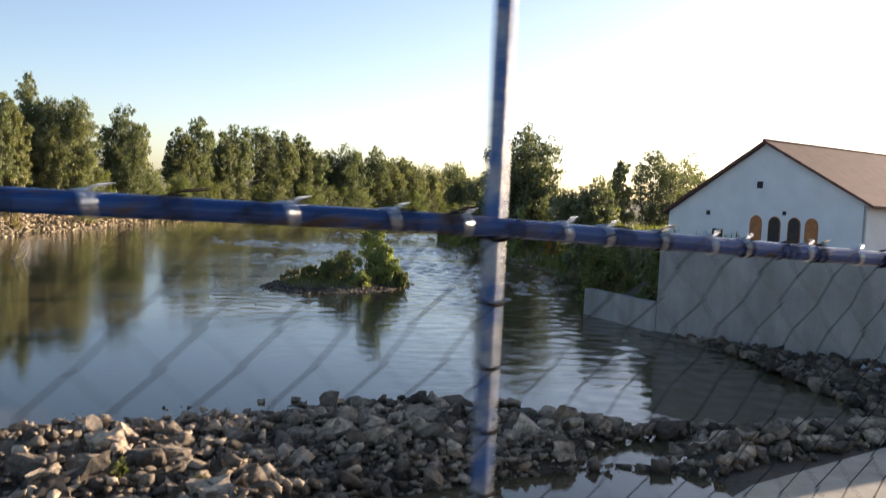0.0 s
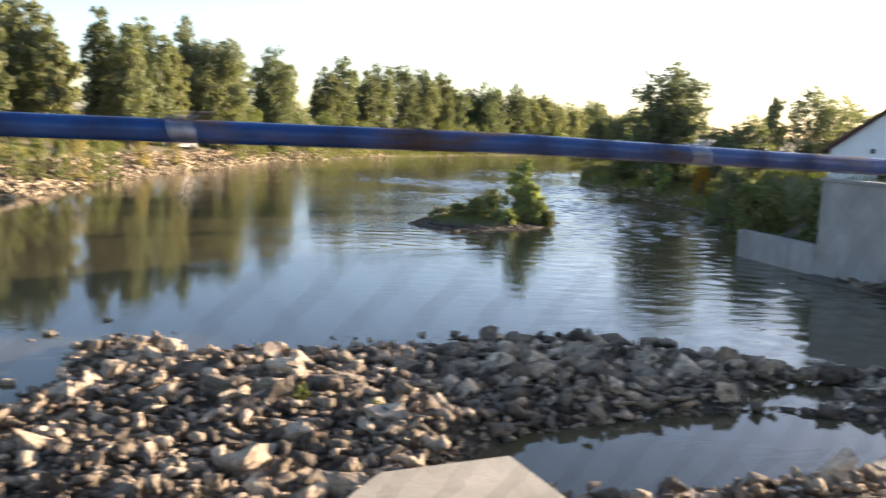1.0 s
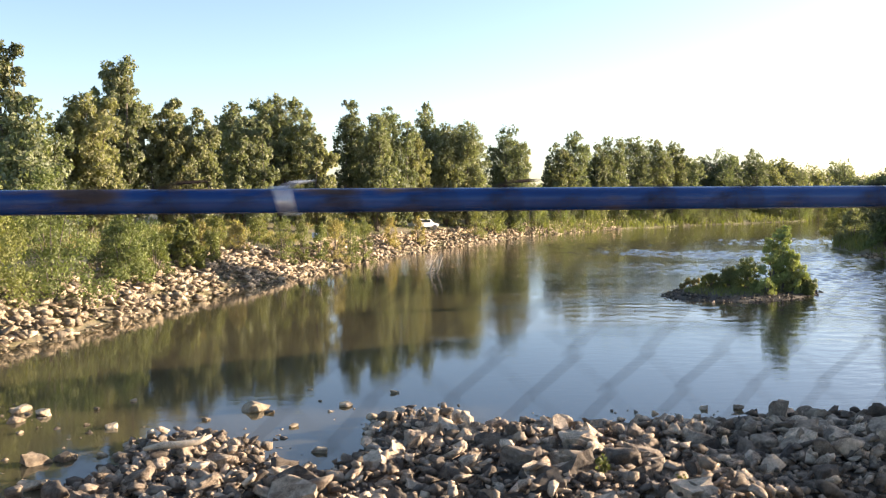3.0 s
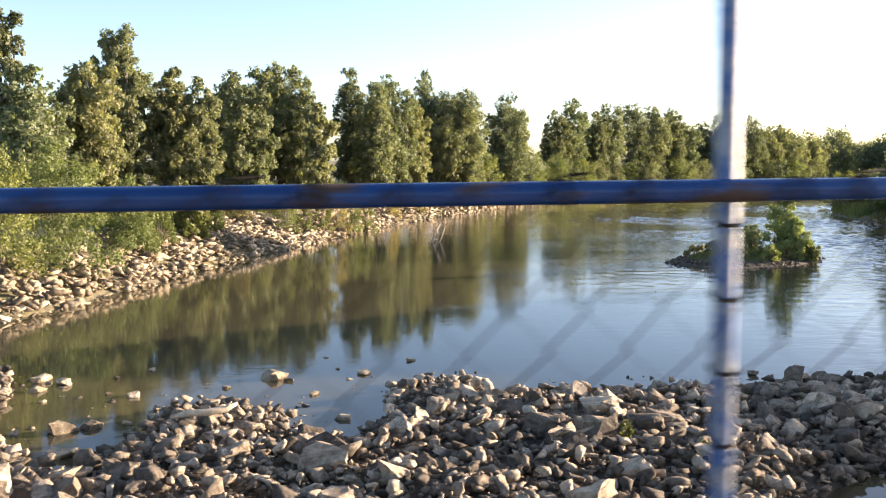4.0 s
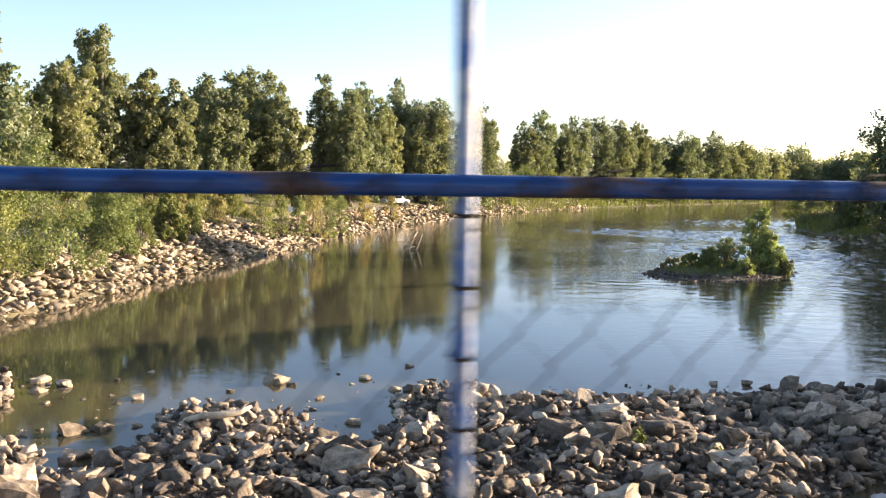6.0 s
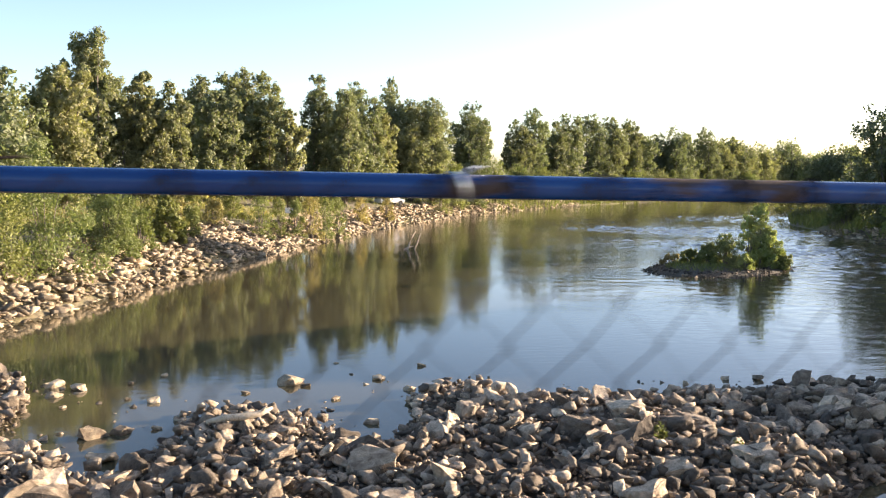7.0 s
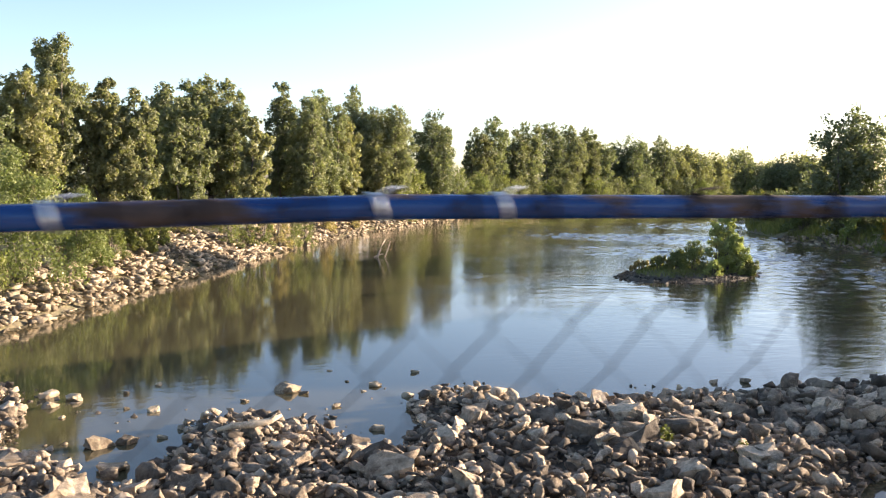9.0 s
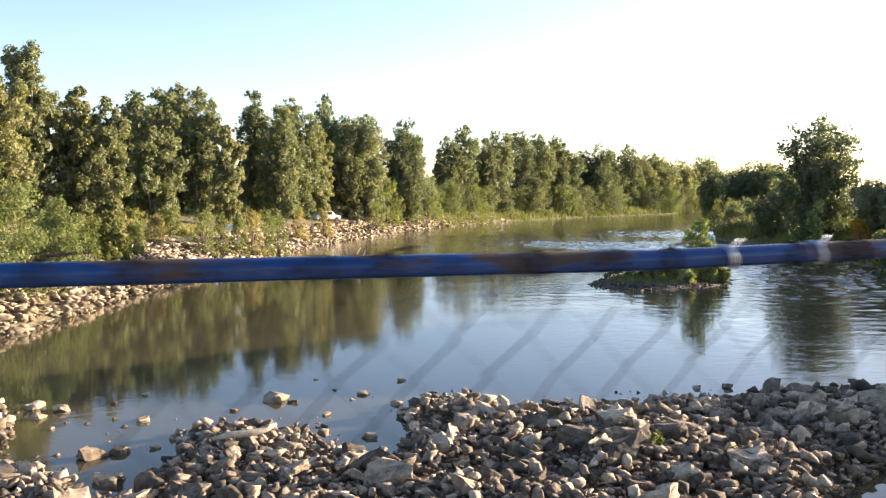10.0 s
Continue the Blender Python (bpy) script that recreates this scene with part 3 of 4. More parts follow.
MIDDLE = [(39.7, 170.3, 16.1, 3.1), (48.8, 174.7, 15.7, 3.2), (53.7, 179.0, 18.7, 2.9), (59.9, 182.3, 16.7, 3.2), (62.8, 185.5, 18.3, 3.3), (71.2, 192.0, 18.7, 3.9), (76.8, 195.3, 18.3, 3.5), (82.2, 198.0, 18.1, 3.3), (86.9, 201.8, 14.6, 3.5), (96.1, 206.2, 16.4, 4.0), (101.5, 209.4, 15.7, 3.5), (108.4, 212.1, 17.1, 3.7), (114.6, 218.1, 14.1, 4.0), (121.6, 222.4, 14.8, 4.6)]
FAR = [(121.0, 222.4, 14.4, 4.6), (124.5, 224.0, 13.0, 4.4), (133.3, 228.5, 13.2, 5.2), (145.5, 235.5, 15.1, 5.6), (162.4, 245.8, 11.3, 6.4), (166.0, 239.5, 14.2, 5.6), (178.8, 243.7, 11.9, 7.7), (148.6, 244.0, 12.9, 6.0), (162.7, 240.7, 10.7, 6.3), (169.1, 236.0, 10.7, 6.3)]
BEHIND = [(-25.4, 83.2, 19.5, 2.0), (-21.9, 79.0, 14.6, 3.3), (-19.4, 95.8, 14.6, 3.3), (-13.2, 110.0, 13.4, 2.8), (-8.3, 112.0, 17.2, 2.4), (-5.4, 118.0, 18.3, 2.7), (-9.0, 122.0, 12.6, 3.4), (9.0, 137.0, 14.2, 3.3), (28.0, 157.7, 12.5, 3.6), (62.0, 186.0, 14.5, 4.2), (83.8, 207.7, 14.0, 5.0), (96.3, 215.5, 14.4, 5.7), (122.2, 228.8, 13.4, 6.3)]
for i, (x, y, z, r) in enumerate(BEHIND):
    tree(x, y, z, r, 211 + i, [M_DARKLEAF, M_LEAF][i % 2], leaves=12000, size=0.2, low=0.08)
for i, (x, y, z, r) in enumerate(GROVE):
    tree(x, y, z, r, 11 + i, M_DARKLEAF if i in (9, 16) else M_LEAF, leaves=int(6500 + 6200 * r), size=0.165, low=0.08)
for i, (x, y, z, r) in enumerate(MIDDLE):
    tree(x, y, z, r, 41 + i, M_DARKLEAF if i % 2 else M_LEAF, leaves=14000, size=0.21, low=0.03)
for i, (x, y, z, r) in enumerate(FAR):
    tree(x, y, z, r, 71 + i, M_LEAF, label="distant leafy tree along the river bend", group="distant trees", leaves=8500, size=0.3, low=0.0)
tree(63.0, 86.5, 14.5, 4.3, 91, M_DARKLEAF, "broad dark tree on the far bank of the river", leaves=22000, size=0.19, low=0.0)
tree(66.5, 98.0, 6.4, 3.4, 92, M_DARKLEAF, "low dark tree leaning over the water", leaves=13000, size=0.16, low=0.0)
tree(63.5, 77.5, 7.6, 2.8, 93, M_LEAF, "low leafy tree behind the concrete wall", leaves=13000, size=0.16, low=0.0)
RIGHT = [(69.7, 78.5, 11.0, 1.7), (77.2, 81.1, 12.7, 3.0), (83.8, 83.0, 12.2, 3.6), (64.8, 76.1, 9.1, 2.6), (92, 84, 11.5, 3.8)]
for i, (x, y, z, r) in enumerate(RIGHT):
    tree(x, y, z, r, 101 + i, M_LEAF, "leafy tree behind the white building", "trees behind the wall", leaves=8000, low=0.02)

BUSHES = [(-15.2, 55.0, 7.9, 3.2), (-17.6, 51.5, 7.4, 2.8), (-12.9, 63.5, 5.8, 2.1), (28.5, 142.0, 7.8, 3.1), (40.0, 158.5, 8.4, 3.3), (54.0, 174.5, 6.8, 3.4), (-9.9, 74.0, 4.9, 1.5), (33.5, 148.5, 6.6, 2.6), (47.0, 166.0, 7.4, 3.0)]
for i, (x, y, z, r) in enumerate(BUSHES):
    bush(x, y, z, r, 131 + i, M_WILLOW if i != 6 else M_GRASS, leaves=10000 if i < 3 else 4500, size=0.085 if i < 3 else 0.13)
BANK_TOP = [(-6.6, 84.5, 4.6, 1.2), (-2.6, 84.5, 5.0, 1.3), (-0.9, 87.0, 4.4, 1.1), (-12.4, 72.5, 4.9, 1.6), (2.4, 92.0, 4.6, 1.5), (4.0, 94.5, 4.4, 1.4), (-10.4, 82.0, 4.4, 1.2), (0.8, 90.0, 4.2, 1.0), (9.6, 109.5, 4.2, 1.2), (-8.2, 77.5, 4.2, 1.1), (-11.4, 68.5, 4.2, 1.3), (24.5, 133.0, 4.6, 1.7), (14.0, 117.0, 3.9, 1.1), (-12.6, 66.0, 4.8, 1.7), (-11.2, 75.5, 4.7, 1.4), (-13.2, 70.0, 5.2, 1.6), (-9.2, 80.5, 4.8, 1.1), (5.6, 97.0, 4.3, 1.3), (-8.6, 88.0, 4.9, 1.3), (-5.0, 93.0, 4.8, 1.2)]
for i, (x, y, z, r) in enumerate(BANK_TOP):
    bush(x, y, z, r, 741 + i, [M_DRY, M_WILLOW, M_GRASS, M_WILLOW][i % 4], ["dry straw-coloured shrub on the bank top", "leafy green shrub on the bank top", "green weedy shrub on the bank top", "grey-green shrub on the bank top"][i % 4], "bank top shrubs", leaves=2400, size=0.08)
SHRUBS = [(50.0, 60.5, 4.6, 2.0), (47.5, 53.0, 3.6, 1.8), (54.5, 66.5, 3.6, 2.0), (70, 112, 4.6, 2.8), (64.5, 97, 3.6, 2.4), (78, 126, 5.0, 3.4), (95, 146, 5.0, 4.0), (44, 50.5, 4.4, 2.0), (41, 47, 4.0, 1.9), (42.5, 43.5, 4.6, 1.9), (40.5, 41.2, 4.6, 1.4), (48.5, 57, 3.4, 1.8), (53.5, 63.0, 3.2, 1.8), (57.5, 70, 3.4, 1.9)]
for i, (x, y, z, r) in enumerate(SHRUBS):
    bush(x, y, z, r, 161 + i, [M_LEAF, M_WILLOW, M_GRASS][i % 3], "dark green shrub at the water's edge", "shrubs on the far bank", leaves=4500, size=0.13)
bush(59.6, 76.5, 4.0, 1.25, 181, M_ORANGE, "small orange-leaved shrub on the far bank", leaves=1800, size=0.12)
tree(59.3, 82.2, 5.6, 1.0, 182, M_FRESH, "young bright green tree on the far bank", "young trees", leaves=2200, size=0.13, low=0.05)
# islet
for x, y, z, r, seed in ((31.6, 61.0, 4.8, 1.0, 191), (31.0, 61.2, 3.9, 1.1, 196), (32.3, 60.9, 3.0, 1.0, 197)):
    bush(x, y, z, r, seed, M_FRESH, "bright yellow-green sapling thicket on the islet", "islet bushes", leaves=6500, size=0.08)
for x, y, z, r, seed in ((29.5, 62.0, 2.4, 1.15, 192), (28.6, 62.8, 1.8, 1.0, 198), (33.4, 61.0, 1.3, 0.85, 194)):
    bush(x, y, z, r, seed, M_WILLOW, "low green bush on the islet", "islet bushes", leaves=4500, size=0.07)
bush(27.5, 63.5, 1.35, 1.1, 193, M_GRASS, "low grassy mound on the islet", "islet bushes", leaves=5000, size=0.06)
bush(26.5, 64.4, 0.95, 1.1, 199, M_DRY, "dry brown weeds on the islet", "islet bushes", leaves=3500, size=0.06)
bush(29.9, 59.9, 1.3, 0.9, 195, M_FRESH, "low green bush on the islet", "islet bushes", leaves=1800, size=0.06)


TRACK = [(-9.5, 76), (-6.2, 82), (-3.6, 88), (-0.5, 96), (4, 105), (10.5, 116), (17, 127), (22, 135), (30, 143)]


def off_track(x, y):
    """Distance to the middle of the dirt track."""
    best = np.full(np.shape(x), 1e9)
    for (ax, ay), (bx, by) in zip(TRACK, TRACK[1:]):
        k = np.clip(((x - ax) * (bx - ax) + (y - ay) * (by - ay)) / ((bx - ax) ** 2 + (by - ay) ** 2), 0, 1)
        best = np.minimum(best, np.hypot(x - ax - k * (bx - ax), y - ay - k * (by - ay)))
    return best


M_TRACK = simple("bare_tan_soil", (0.44, 0.34, 0.20), 0.95, 0, 1.5, 0.3, 0.1)
tv = []
for i in np.linspace(0, len(TRACK) - 1, 90):
    k = min(int(i), len(TRACK) - 2)
    (ax, ay), (bx, by) = TRACK[k], TRACK[k + 1]
    u = np.array([by - ay, ax - bx]) / math.hypot(bx - ax, by - ay)
    mid_x, mid_y = ax + (bx - ax) * (i - k), ay + (by - ay) * (i - k)
    for o in np.linspace(-1.5, 1.5, 5) * (1 + 0.25 * math.sin(i * 5.0) + 0.4 * math.sin(i * 1.7)):
        tv.append((mid_x + u[0] * o, mid_y + u[1] * o, ground_at(mid_x + u[0] * o, mid_y + u[1] * o) + 0.05 - 0.02 * abs(o)))
tq = [(i * 5 + j, i * 5 + j + 1, i * 5 + j + 6, i * 5 + j + 5) for i in range(89) for j in range(4)]
tagged(raw("dirt_track", tv, tq, M_TRACK, smooth=True), "bare tan dirt track along the bank top", "track", kind="structure")


def blades(name, seed, spots, tall, mat, label, category="grass"):
    r = np.random.default_rng(seed)
    n = len(spots)
    base = np.column_stack([spots, height(spots[:, 0], spots[:, 1]) - 0.03])
    a = r.uniform(0, 2 * math.pi, n)
    wide = np.stack([np.cos(a), np.sin(a), 0 * a], -1) * (tall * r.uniform(0.05, 0.12, n))[:, None]
    tip = np.column_stack([r.normal(0, 0.28, (n, 2)), np.ones(n)]) * (tall * r.uniform(0.5, 1.25, n))[:, None]
    pts = np.stack([base - wide, base + wide, base + tip * 0.6 + wide * 0.8, base + tip], 1).reshape(-1, 3)
    return tagged(raw(name, pts, np.arange(4 * n).reshape(-1, 4), mat, label=label), label, category, kind="stuff")


def bank_spots(seed, n, lo, hi, x0, x1, y0, y1, patch=0.0):
    r = np.random.default_rng(seed)
    p = np.column_stack([r.uniform(x0, x1, n), r.uniform(y0, y1, n)])
    d = shore(p[:, 0], p[:, 1])
    keep = (d > lo) & (d < hi) & (p[:, 1] > 40)
    keep &= (ripple(p[:, 0] * 0.35 + 2, p[:, 1] * 0.35) > patch)
    return p[keep & (off_track(p[:, 0], p[:, 1]) > 1.5)]


blades("dry_grass", 301, bank_spots(201, 90000, 5.6, 34, -40, 40, 45, 150, 0.18), 0.55, M_DRY, "dry straw-coloured grass on the bank top")
blades("bank_grass", 302, bank_spots(202, 60000, 5.2, 30, -40, 45, 45, 155, -0.45), 0.5, M_GRASS, "green grass and weeds on the bank top")
blades("shore_grass", 303, bank_spots(203, 120000, -0.1, 6, 38, 170, 145, 262, -0.9), 1.05, M_GRASS, "tall green grass along the far shore")
blades("far_bank_grass", 304, bank_spots(204, 40000, 0.2, 14, 39, 80, 47, 130, -0.6), 1.0, M_GRASS, "rough grass on the far bank")
isle_r = np.random.default_rng(8)
spots = np.column_stack([isle_r.uniform(23, 38, 9000), isle_r.uniform(57, 70, 9000)])
spots = spots[height(spots[:, 0], spots[:, 1]) > 0.24]
blades("islet_grass", 305, spots, 0.32, M_GRASS, "short green weeds covering the islet")
r = random.Random(9)
for i in range(29):
    x = 33 + i * 4.4
    line = float(np.interp(x, [-18, -6, 6.6, 38, 60, 82, 120, 158], [70, 100, 122, 160, 178, 191, 212, 238]))
    bush(x + r.uniform(-1, 1), line + r.uniform(2, 12) * (1 if x < 40 else 0.45), 4.4 + r.uniform(0, 2.0) + (1.3 if x > 40 else 0), r.uniform(1.4, 2.6) * (1 if x < 40 else 1.4), 401 + i, [M_LEAF, M_DARKLEAF, M_WILLOW][i % 3], "leafy undergrowth shrub below the trees", "undergrowth", leaves=3200, size=0.13)

# ---------------------------------------------------------------- building behind the wall
BX, BY0, BY1, BYR = 55.0, 38.0, 55.6, 46.5
house = thing("house", (BX, 46, 4.25), "white rendered building with a red tiled gable roof", "building")
house.rotation_euler, house.scale = (0, 0, radians(8)), (1, 0.9, 1)
gable = bmesh.new()
zl, zr, za = 6.55 - 4.25, 7.75 - 4.25, 11.75 - 4.25
front = [gable.verts.new((0, y, z)) for y, z in ((BY0 - 46, 0), (BY0 - 46, zr), (BYR - 46, za), (BY1 - 46, zl), (BY1 - 46, 0))]
back = [gable.verts.new((34, v.co.y, v.co.z)) for v in front]
gable.faces.new(front)
gable.faces.new(back[::-1])
for i in range(5):
    j = (i + 1) % 5
    gable.faces.new((front[i], back[i], back[j], front[j]))
bmesh.ops.recalc_face_normals(gable, faces=gable.faces)
part("wall", gable, M_RENDERED, house, "white rendered gable wall")


def roof_slab(ya, za_, yb, zb):
    bm = bmesh.new()
    t = 0.22
    ring = [(ya, za_ + 0.02), (yb, zb + 0.02), (yb, zb + t), (ya, za_ + t)]
    a = [bm.verts.new((-0.45, y, z)) for y, z in ring]
    b = [bm.verts.new((34.4, y, z)) for y, z in ring]
    bm.faces.new(a), bm.faces.new(b[::-1])
    for i in range(4):
        j = (i + 1) % 4
        bm.faces.new((a[i], b[i], b[j], a[j]))
    bmesh.ops.recalc_face_normals(bm, faces=bm.faces)
    return bm


k1, k2 = (za - zr) / (BYR - BY0), (za - zl) / (BY1 - BYR)
part("roof", roof_slab(BYR - 46, za, BY0 - 46 - 0.7, zr - 0.7 * k1), M_TILE, house, "weathered red tiled roof slope")
part("roof", roof_slab(BY1 - 46 + 0.5, zl - 0.5 * k2, BYR - 46, za), M_TILE, house, "weathered red tiled roof slope")
ridge = tube(bmesh.new(), [(-0.5, BYR - 46, za + 0.2), (34.4, BYR - 46, za + 0.2)], 0.13, 8)
part("ridge_tiles", ridge, M_TILE, house)


def arched(w, h, depth):
    n = 8
    outline = [(-w / 2, 0), (w / 2, 0)] + [(w / 2 * math.cos(math.pi * i / n), h - w / 2 + w / 2 * math.sin(math.pi * i / n)) for i in range(n + 1)]
    bm = bmesh.new()
    a = [bm.verts.new((0, -y, z)) for y, z in outline]
    b = [bm.verts.new((-depth, -y, z)) for y, z in outline]
    bm.faces.new(a), bm.faces.new(b[::-1])
    for i in range(len(a)):
        j = (i + 1) % len(a)
        bm.faces.new((a[i], b[i], b[j], a[j]))
    bmesh.ops.recalc_face_normals(bm, faces=bm.faces)
    return bm


for y, m, lab in ((47.05, M_SHUTTER, "orange-brown arched shutter"), (45.4, M_GLASS, "dark arched window"), (43.7, M_GLASS, "dark arched window"), (42.25, M_SHUTTER, "orange-brown arched shutter")):
    w = part("window", arched(0.95, 2.0, 0.05), m, house, lab)
    w.location = (-0.004, y - 46, 0.3)
    fr = part("frame", arched(1.1, 2.08, 0.03), M_SHUTTER, w)
    fr.location = (0, 0, -0.02)
for y, z, s in ((46.9, 4.55, 0.5), (51.6, 2.35, 0.35), (44.6, 2.6, 0.3)):
    v = part("vent", boxed(-0.06, -s / 2, -s / 2, 0, s / 2, s / 2, bevel=0.01), M_GLASS, house, "small dark square vent")
    v.location = (-0.004, y - 46, z)
v = part("window", boxed(-0.05, -0.5, -0.45, 0, 0.5, 0.45, bevel=0.01), M_GLASS, house, "small dark square window")
v.location = (-0.004, 50.6 - 46, 0.75)
part("downpipe", tube(bmesh.new(), [(-0.08, BY0 - 46 + 0.15, 0.0), (-0.08, BY0 - 46 + 0.15, zr - 0.1)], 0.06, 8), M_PIPE, house, "grey zinc downpipe")

# ---------------------------------------------------------------- things on the far bank
car = thing("car", (16.6, 130.0, ground_at(16.6, 130.0)), "white car parked among the trees on the bank", "car")
car.rotation_euler = (0, 0, radians(25))
body = bmesh.new()
prof = [(-2.0, 0.35), (2.0, 0.35), (2.05, 0.75), (1.2, 0.88), (0.65, 1.38), (-1.1, 1.42), (-1.85, 0.95), (-2.05, 0.8)]
pa = [body.verts.new((x, -0.82, z)) for x, z in prof]
pb = [body.verts.new((x, 0.82, z)) for x, z in prof]
body.faces.new(pa), body.faces.new(pb[::-1])
for i in range(len(pa)):
    j = (i + 1) % len(pa)
    body.faces.new((pa[i], pb[i], pb[j], pa[j]))
bmesh.ops.recalc_face_normals(body, faces=body.faces)
bmesh.ops.bevel(body, geom=list(body.edges), offset=0.06, segments=2, affect="EDGES")
part("body", body, M_CAR, car)
part("side_window", boxed(-1.0, -0.835, 0.95, 0.55, -0.80, 1.32, bevel=0.01), M_GLASS, car)
part("windscreen", tube(bmesh.new(), [(0.98, -0.7, 1.12), (0.98, 0.7, 1.12)], 0.16, 6), M_GLASS, car)
for x in (-1.25, 1.3):
    for y in (-0.78, 0.78):
        wheel = part("wheel", tube(bmesh.new(), [(x, y - 0.1, 0.31), (x, y + 0.1, 0.31)], 0.31, 16), M_TYRE, car)
SIGN_X, SIGN_Y = 0.7, 98.0
sign = thing("sign", (SIGN_X, SIGN_Y, ground_at(SIGN_X, SIGN_Y)), "small white sign on a thin post on the bank", "sign")
part("post", tube(bmesh.new(), [(0, 0, 0), (0, 0, 1.4)], 0.04, 6), M_PIPE, sign)
part("panel", boxed(-0.4, -0.06, 1.0, 0.4, -0.02, 1.55, bevel=0.01), M_SIGN, sign)
stump = thing("branch", (10.3, 82.6, -0.3), "bleached forked branch sticking out of the river", "branch")
fork = tube(bmesh.new(), [(-0.35, 0, 0), (0.0, 0, 0.9), (0.25, 0.1, 1.45), (0.55, 0.1, 1.95)], [0.09, 0.08, 0.06, 0.03], 7)
tube(fork, [(0.3, 0, 0.0), (0.65, 0, 0.8), (1.0, 0.1, 1.75)], [0.07, 0.06, 0.02], 6)
tube(fork, [(-0.5, 0.1, 0.32), (0.0, 0.05, 0.55), (0.3, 0, 0.6)], [0.05, 0.07, 0.04], 6)
part("fork", fork, M_DRIFT, stump, smooth=True)

# ---------------------------------------------------------------- stones


def stone_mesh(seed, n=15, flat=0.72, cuts=1, softened=0.0, lumpy=1.0):
    """A broken block: a hull of scattered corners, its faces roughened and its edges worn."""
    r = np.random.default_rng(seed)
    p = r.normal(size=(n, 3))
    p /= np.linalg.norm(p, axis=1)[:, None]
    p = np.clip(p, -0.72, 0.72) * r.uniform(1.0, 1.22, (n, 1))
    p *= np.array([1.0, r.uniform(0.6, 0.95), flat * r.uniform(0.8, 1.15)])
    bm = bmesh.new()
    for q in p:
        bm.verts.new(q)
    bmesh.ops.convex_hull(bm, input=bm.verts)
    bmesh.ops.delete(bm, geom=[v for v in bm.verts if not v.link_faces], context="VERTS")
    bmesh.ops.dissolve_limit(bm, angle_limit=0.28, verts=bm.verts, edges=bm.edges)
    bmesh.ops.triangulate(bm, faces=bm.faces)
    if cuts:
        bmesh.ops.subdivide_edges(bm, edges=bm.edges[:], cuts=cuts, use_grid_fill=True)
        bmesh.ops.triangulate(bm, faces=bm.faces)
        if softened:
            bmesh.ops.smooth_vert(bm, verts=bm.verts, factor=softened, use_axis_x=True, use_axis_y=True, use_axis_z=True)
        for v in bm.verts:
            shift = Vector((seed, 0.3 * seed, 0))
            v.co *= 1 + lumpy * (0.24 * noise.noise(v.co * 1.9 + shift) + 0.15 * noise.noise(v.co * 4.5 + shift)) + r.normal(0, 0.012)
    m = bpy.data.meshes.new("stone")
    bm.to_mesh(m)
    bm.free()
    return m


SHAPES = [stone_mesh(500 + i, 13 + i % 6, 0.46 + 0.06 * (i % 7), 2, 0.0, 1.05) for i in range(20)]
ROUND = [stone_mesh(580 + i, 20, 0.5, 2, 0.2) for i in range(8)]
ARR, ARR_MID, ARR_PLAIN = [], [], []
for arr, meshes in ((ARR, SHAPES), (ARR_MID, [stone_mesh(520 + i, 9 + i % 5, 0.42 + 0.06 * (i % 6), 1, 0.0, 0.6) for i in range(20)]), (ARR_PLAIN, [stone_mesh(550 + i, 8 + i % 5, 0.45 + 0.05 * (i % 6), 0) for i in range(20)])):
    for m in meshes:
        arr.append((np.array([v.co[:] for v in m.vertices]), np.array([q.vertices[:] for q in m.polygons])))


def stone_field(rows, single, mat_one, mat_all, parent, name, tilt=0.5, thin=1.0, fine=0.38):
    """rows of x, y, z, size, seed: the first ones as pieces of their own, the rest joined."""
    r = np.random.default_rng(77)
    shapes = []
    for m in SHAPES:
        c = m.copy()
        c.materials.append(mat_one)
        shapes.append(c)
    V, F, n0 = [], [], 0
    for i, (x, y, z, s) in enumerate(rows):
        k = int(r.integers(len(SHAPES)))
        stretch = 0.5 if s > 0.4 else 1.0
        wide = (1 + stretch * r.uniform(-0.2, 0.3), 1 - stretch * r.uniform(0, 0.35), thin * (1 + stretch * r.uniform(-0.3, 0.15)))
        rot = Euler((r.uniform(-tilt, tilt), r.uniform(-tilt, tilt), r.uniform(0, 6.283)))
        if i < single:
            ob = new(name, shapes[k])
            ob.parent = parent
            ob.matrix_basis = Matrix.LocRotScale((x - parent.location.x, y - parent.location.y, z - parent.location.z), rot, Vector(wide) * s)
        else:
            v, f = (ARR if s > fine else ARR_MID if s > 0.45 * fine else ARR_PLAIN)[k]
            V.append((v * wide) @ np.array(rot.to_matrix()).T * s + (x - parent.location.x, y - parent.location.y, z - parent.location.z))
            F.append(f + n0)
            n0 += len(v)
    if V:
        mesh = bpy.data.meshes.new(name + "s")
        vv, ff = np.concatenate(V), np.concatenate(F)
        mesh.vertices.add(len(vv))
        mesh.vertices.foreach_set("co", vv.ravel())
        mesh.loops.add(ff.size)
        mesh.loops.foreach_set("vertex_index", ff.ravel().astype(np.int32))
        mesh.polygons.add(len(ff))
        mesh.polygons.foreach_set("loop_start", np.arange(0, ff.size, 3, dtype=np.int32))
        mesh.polygons.foreach_set("loop_total", np.full(len(ff), 3, dtype=np.int32))
        mesh.update()
        mesh.validate()
        ob = link(name + "s", mesh, mat_all, parent, "heap of smaller stones between the large ones")
        tagged(ob, kind="stuff")


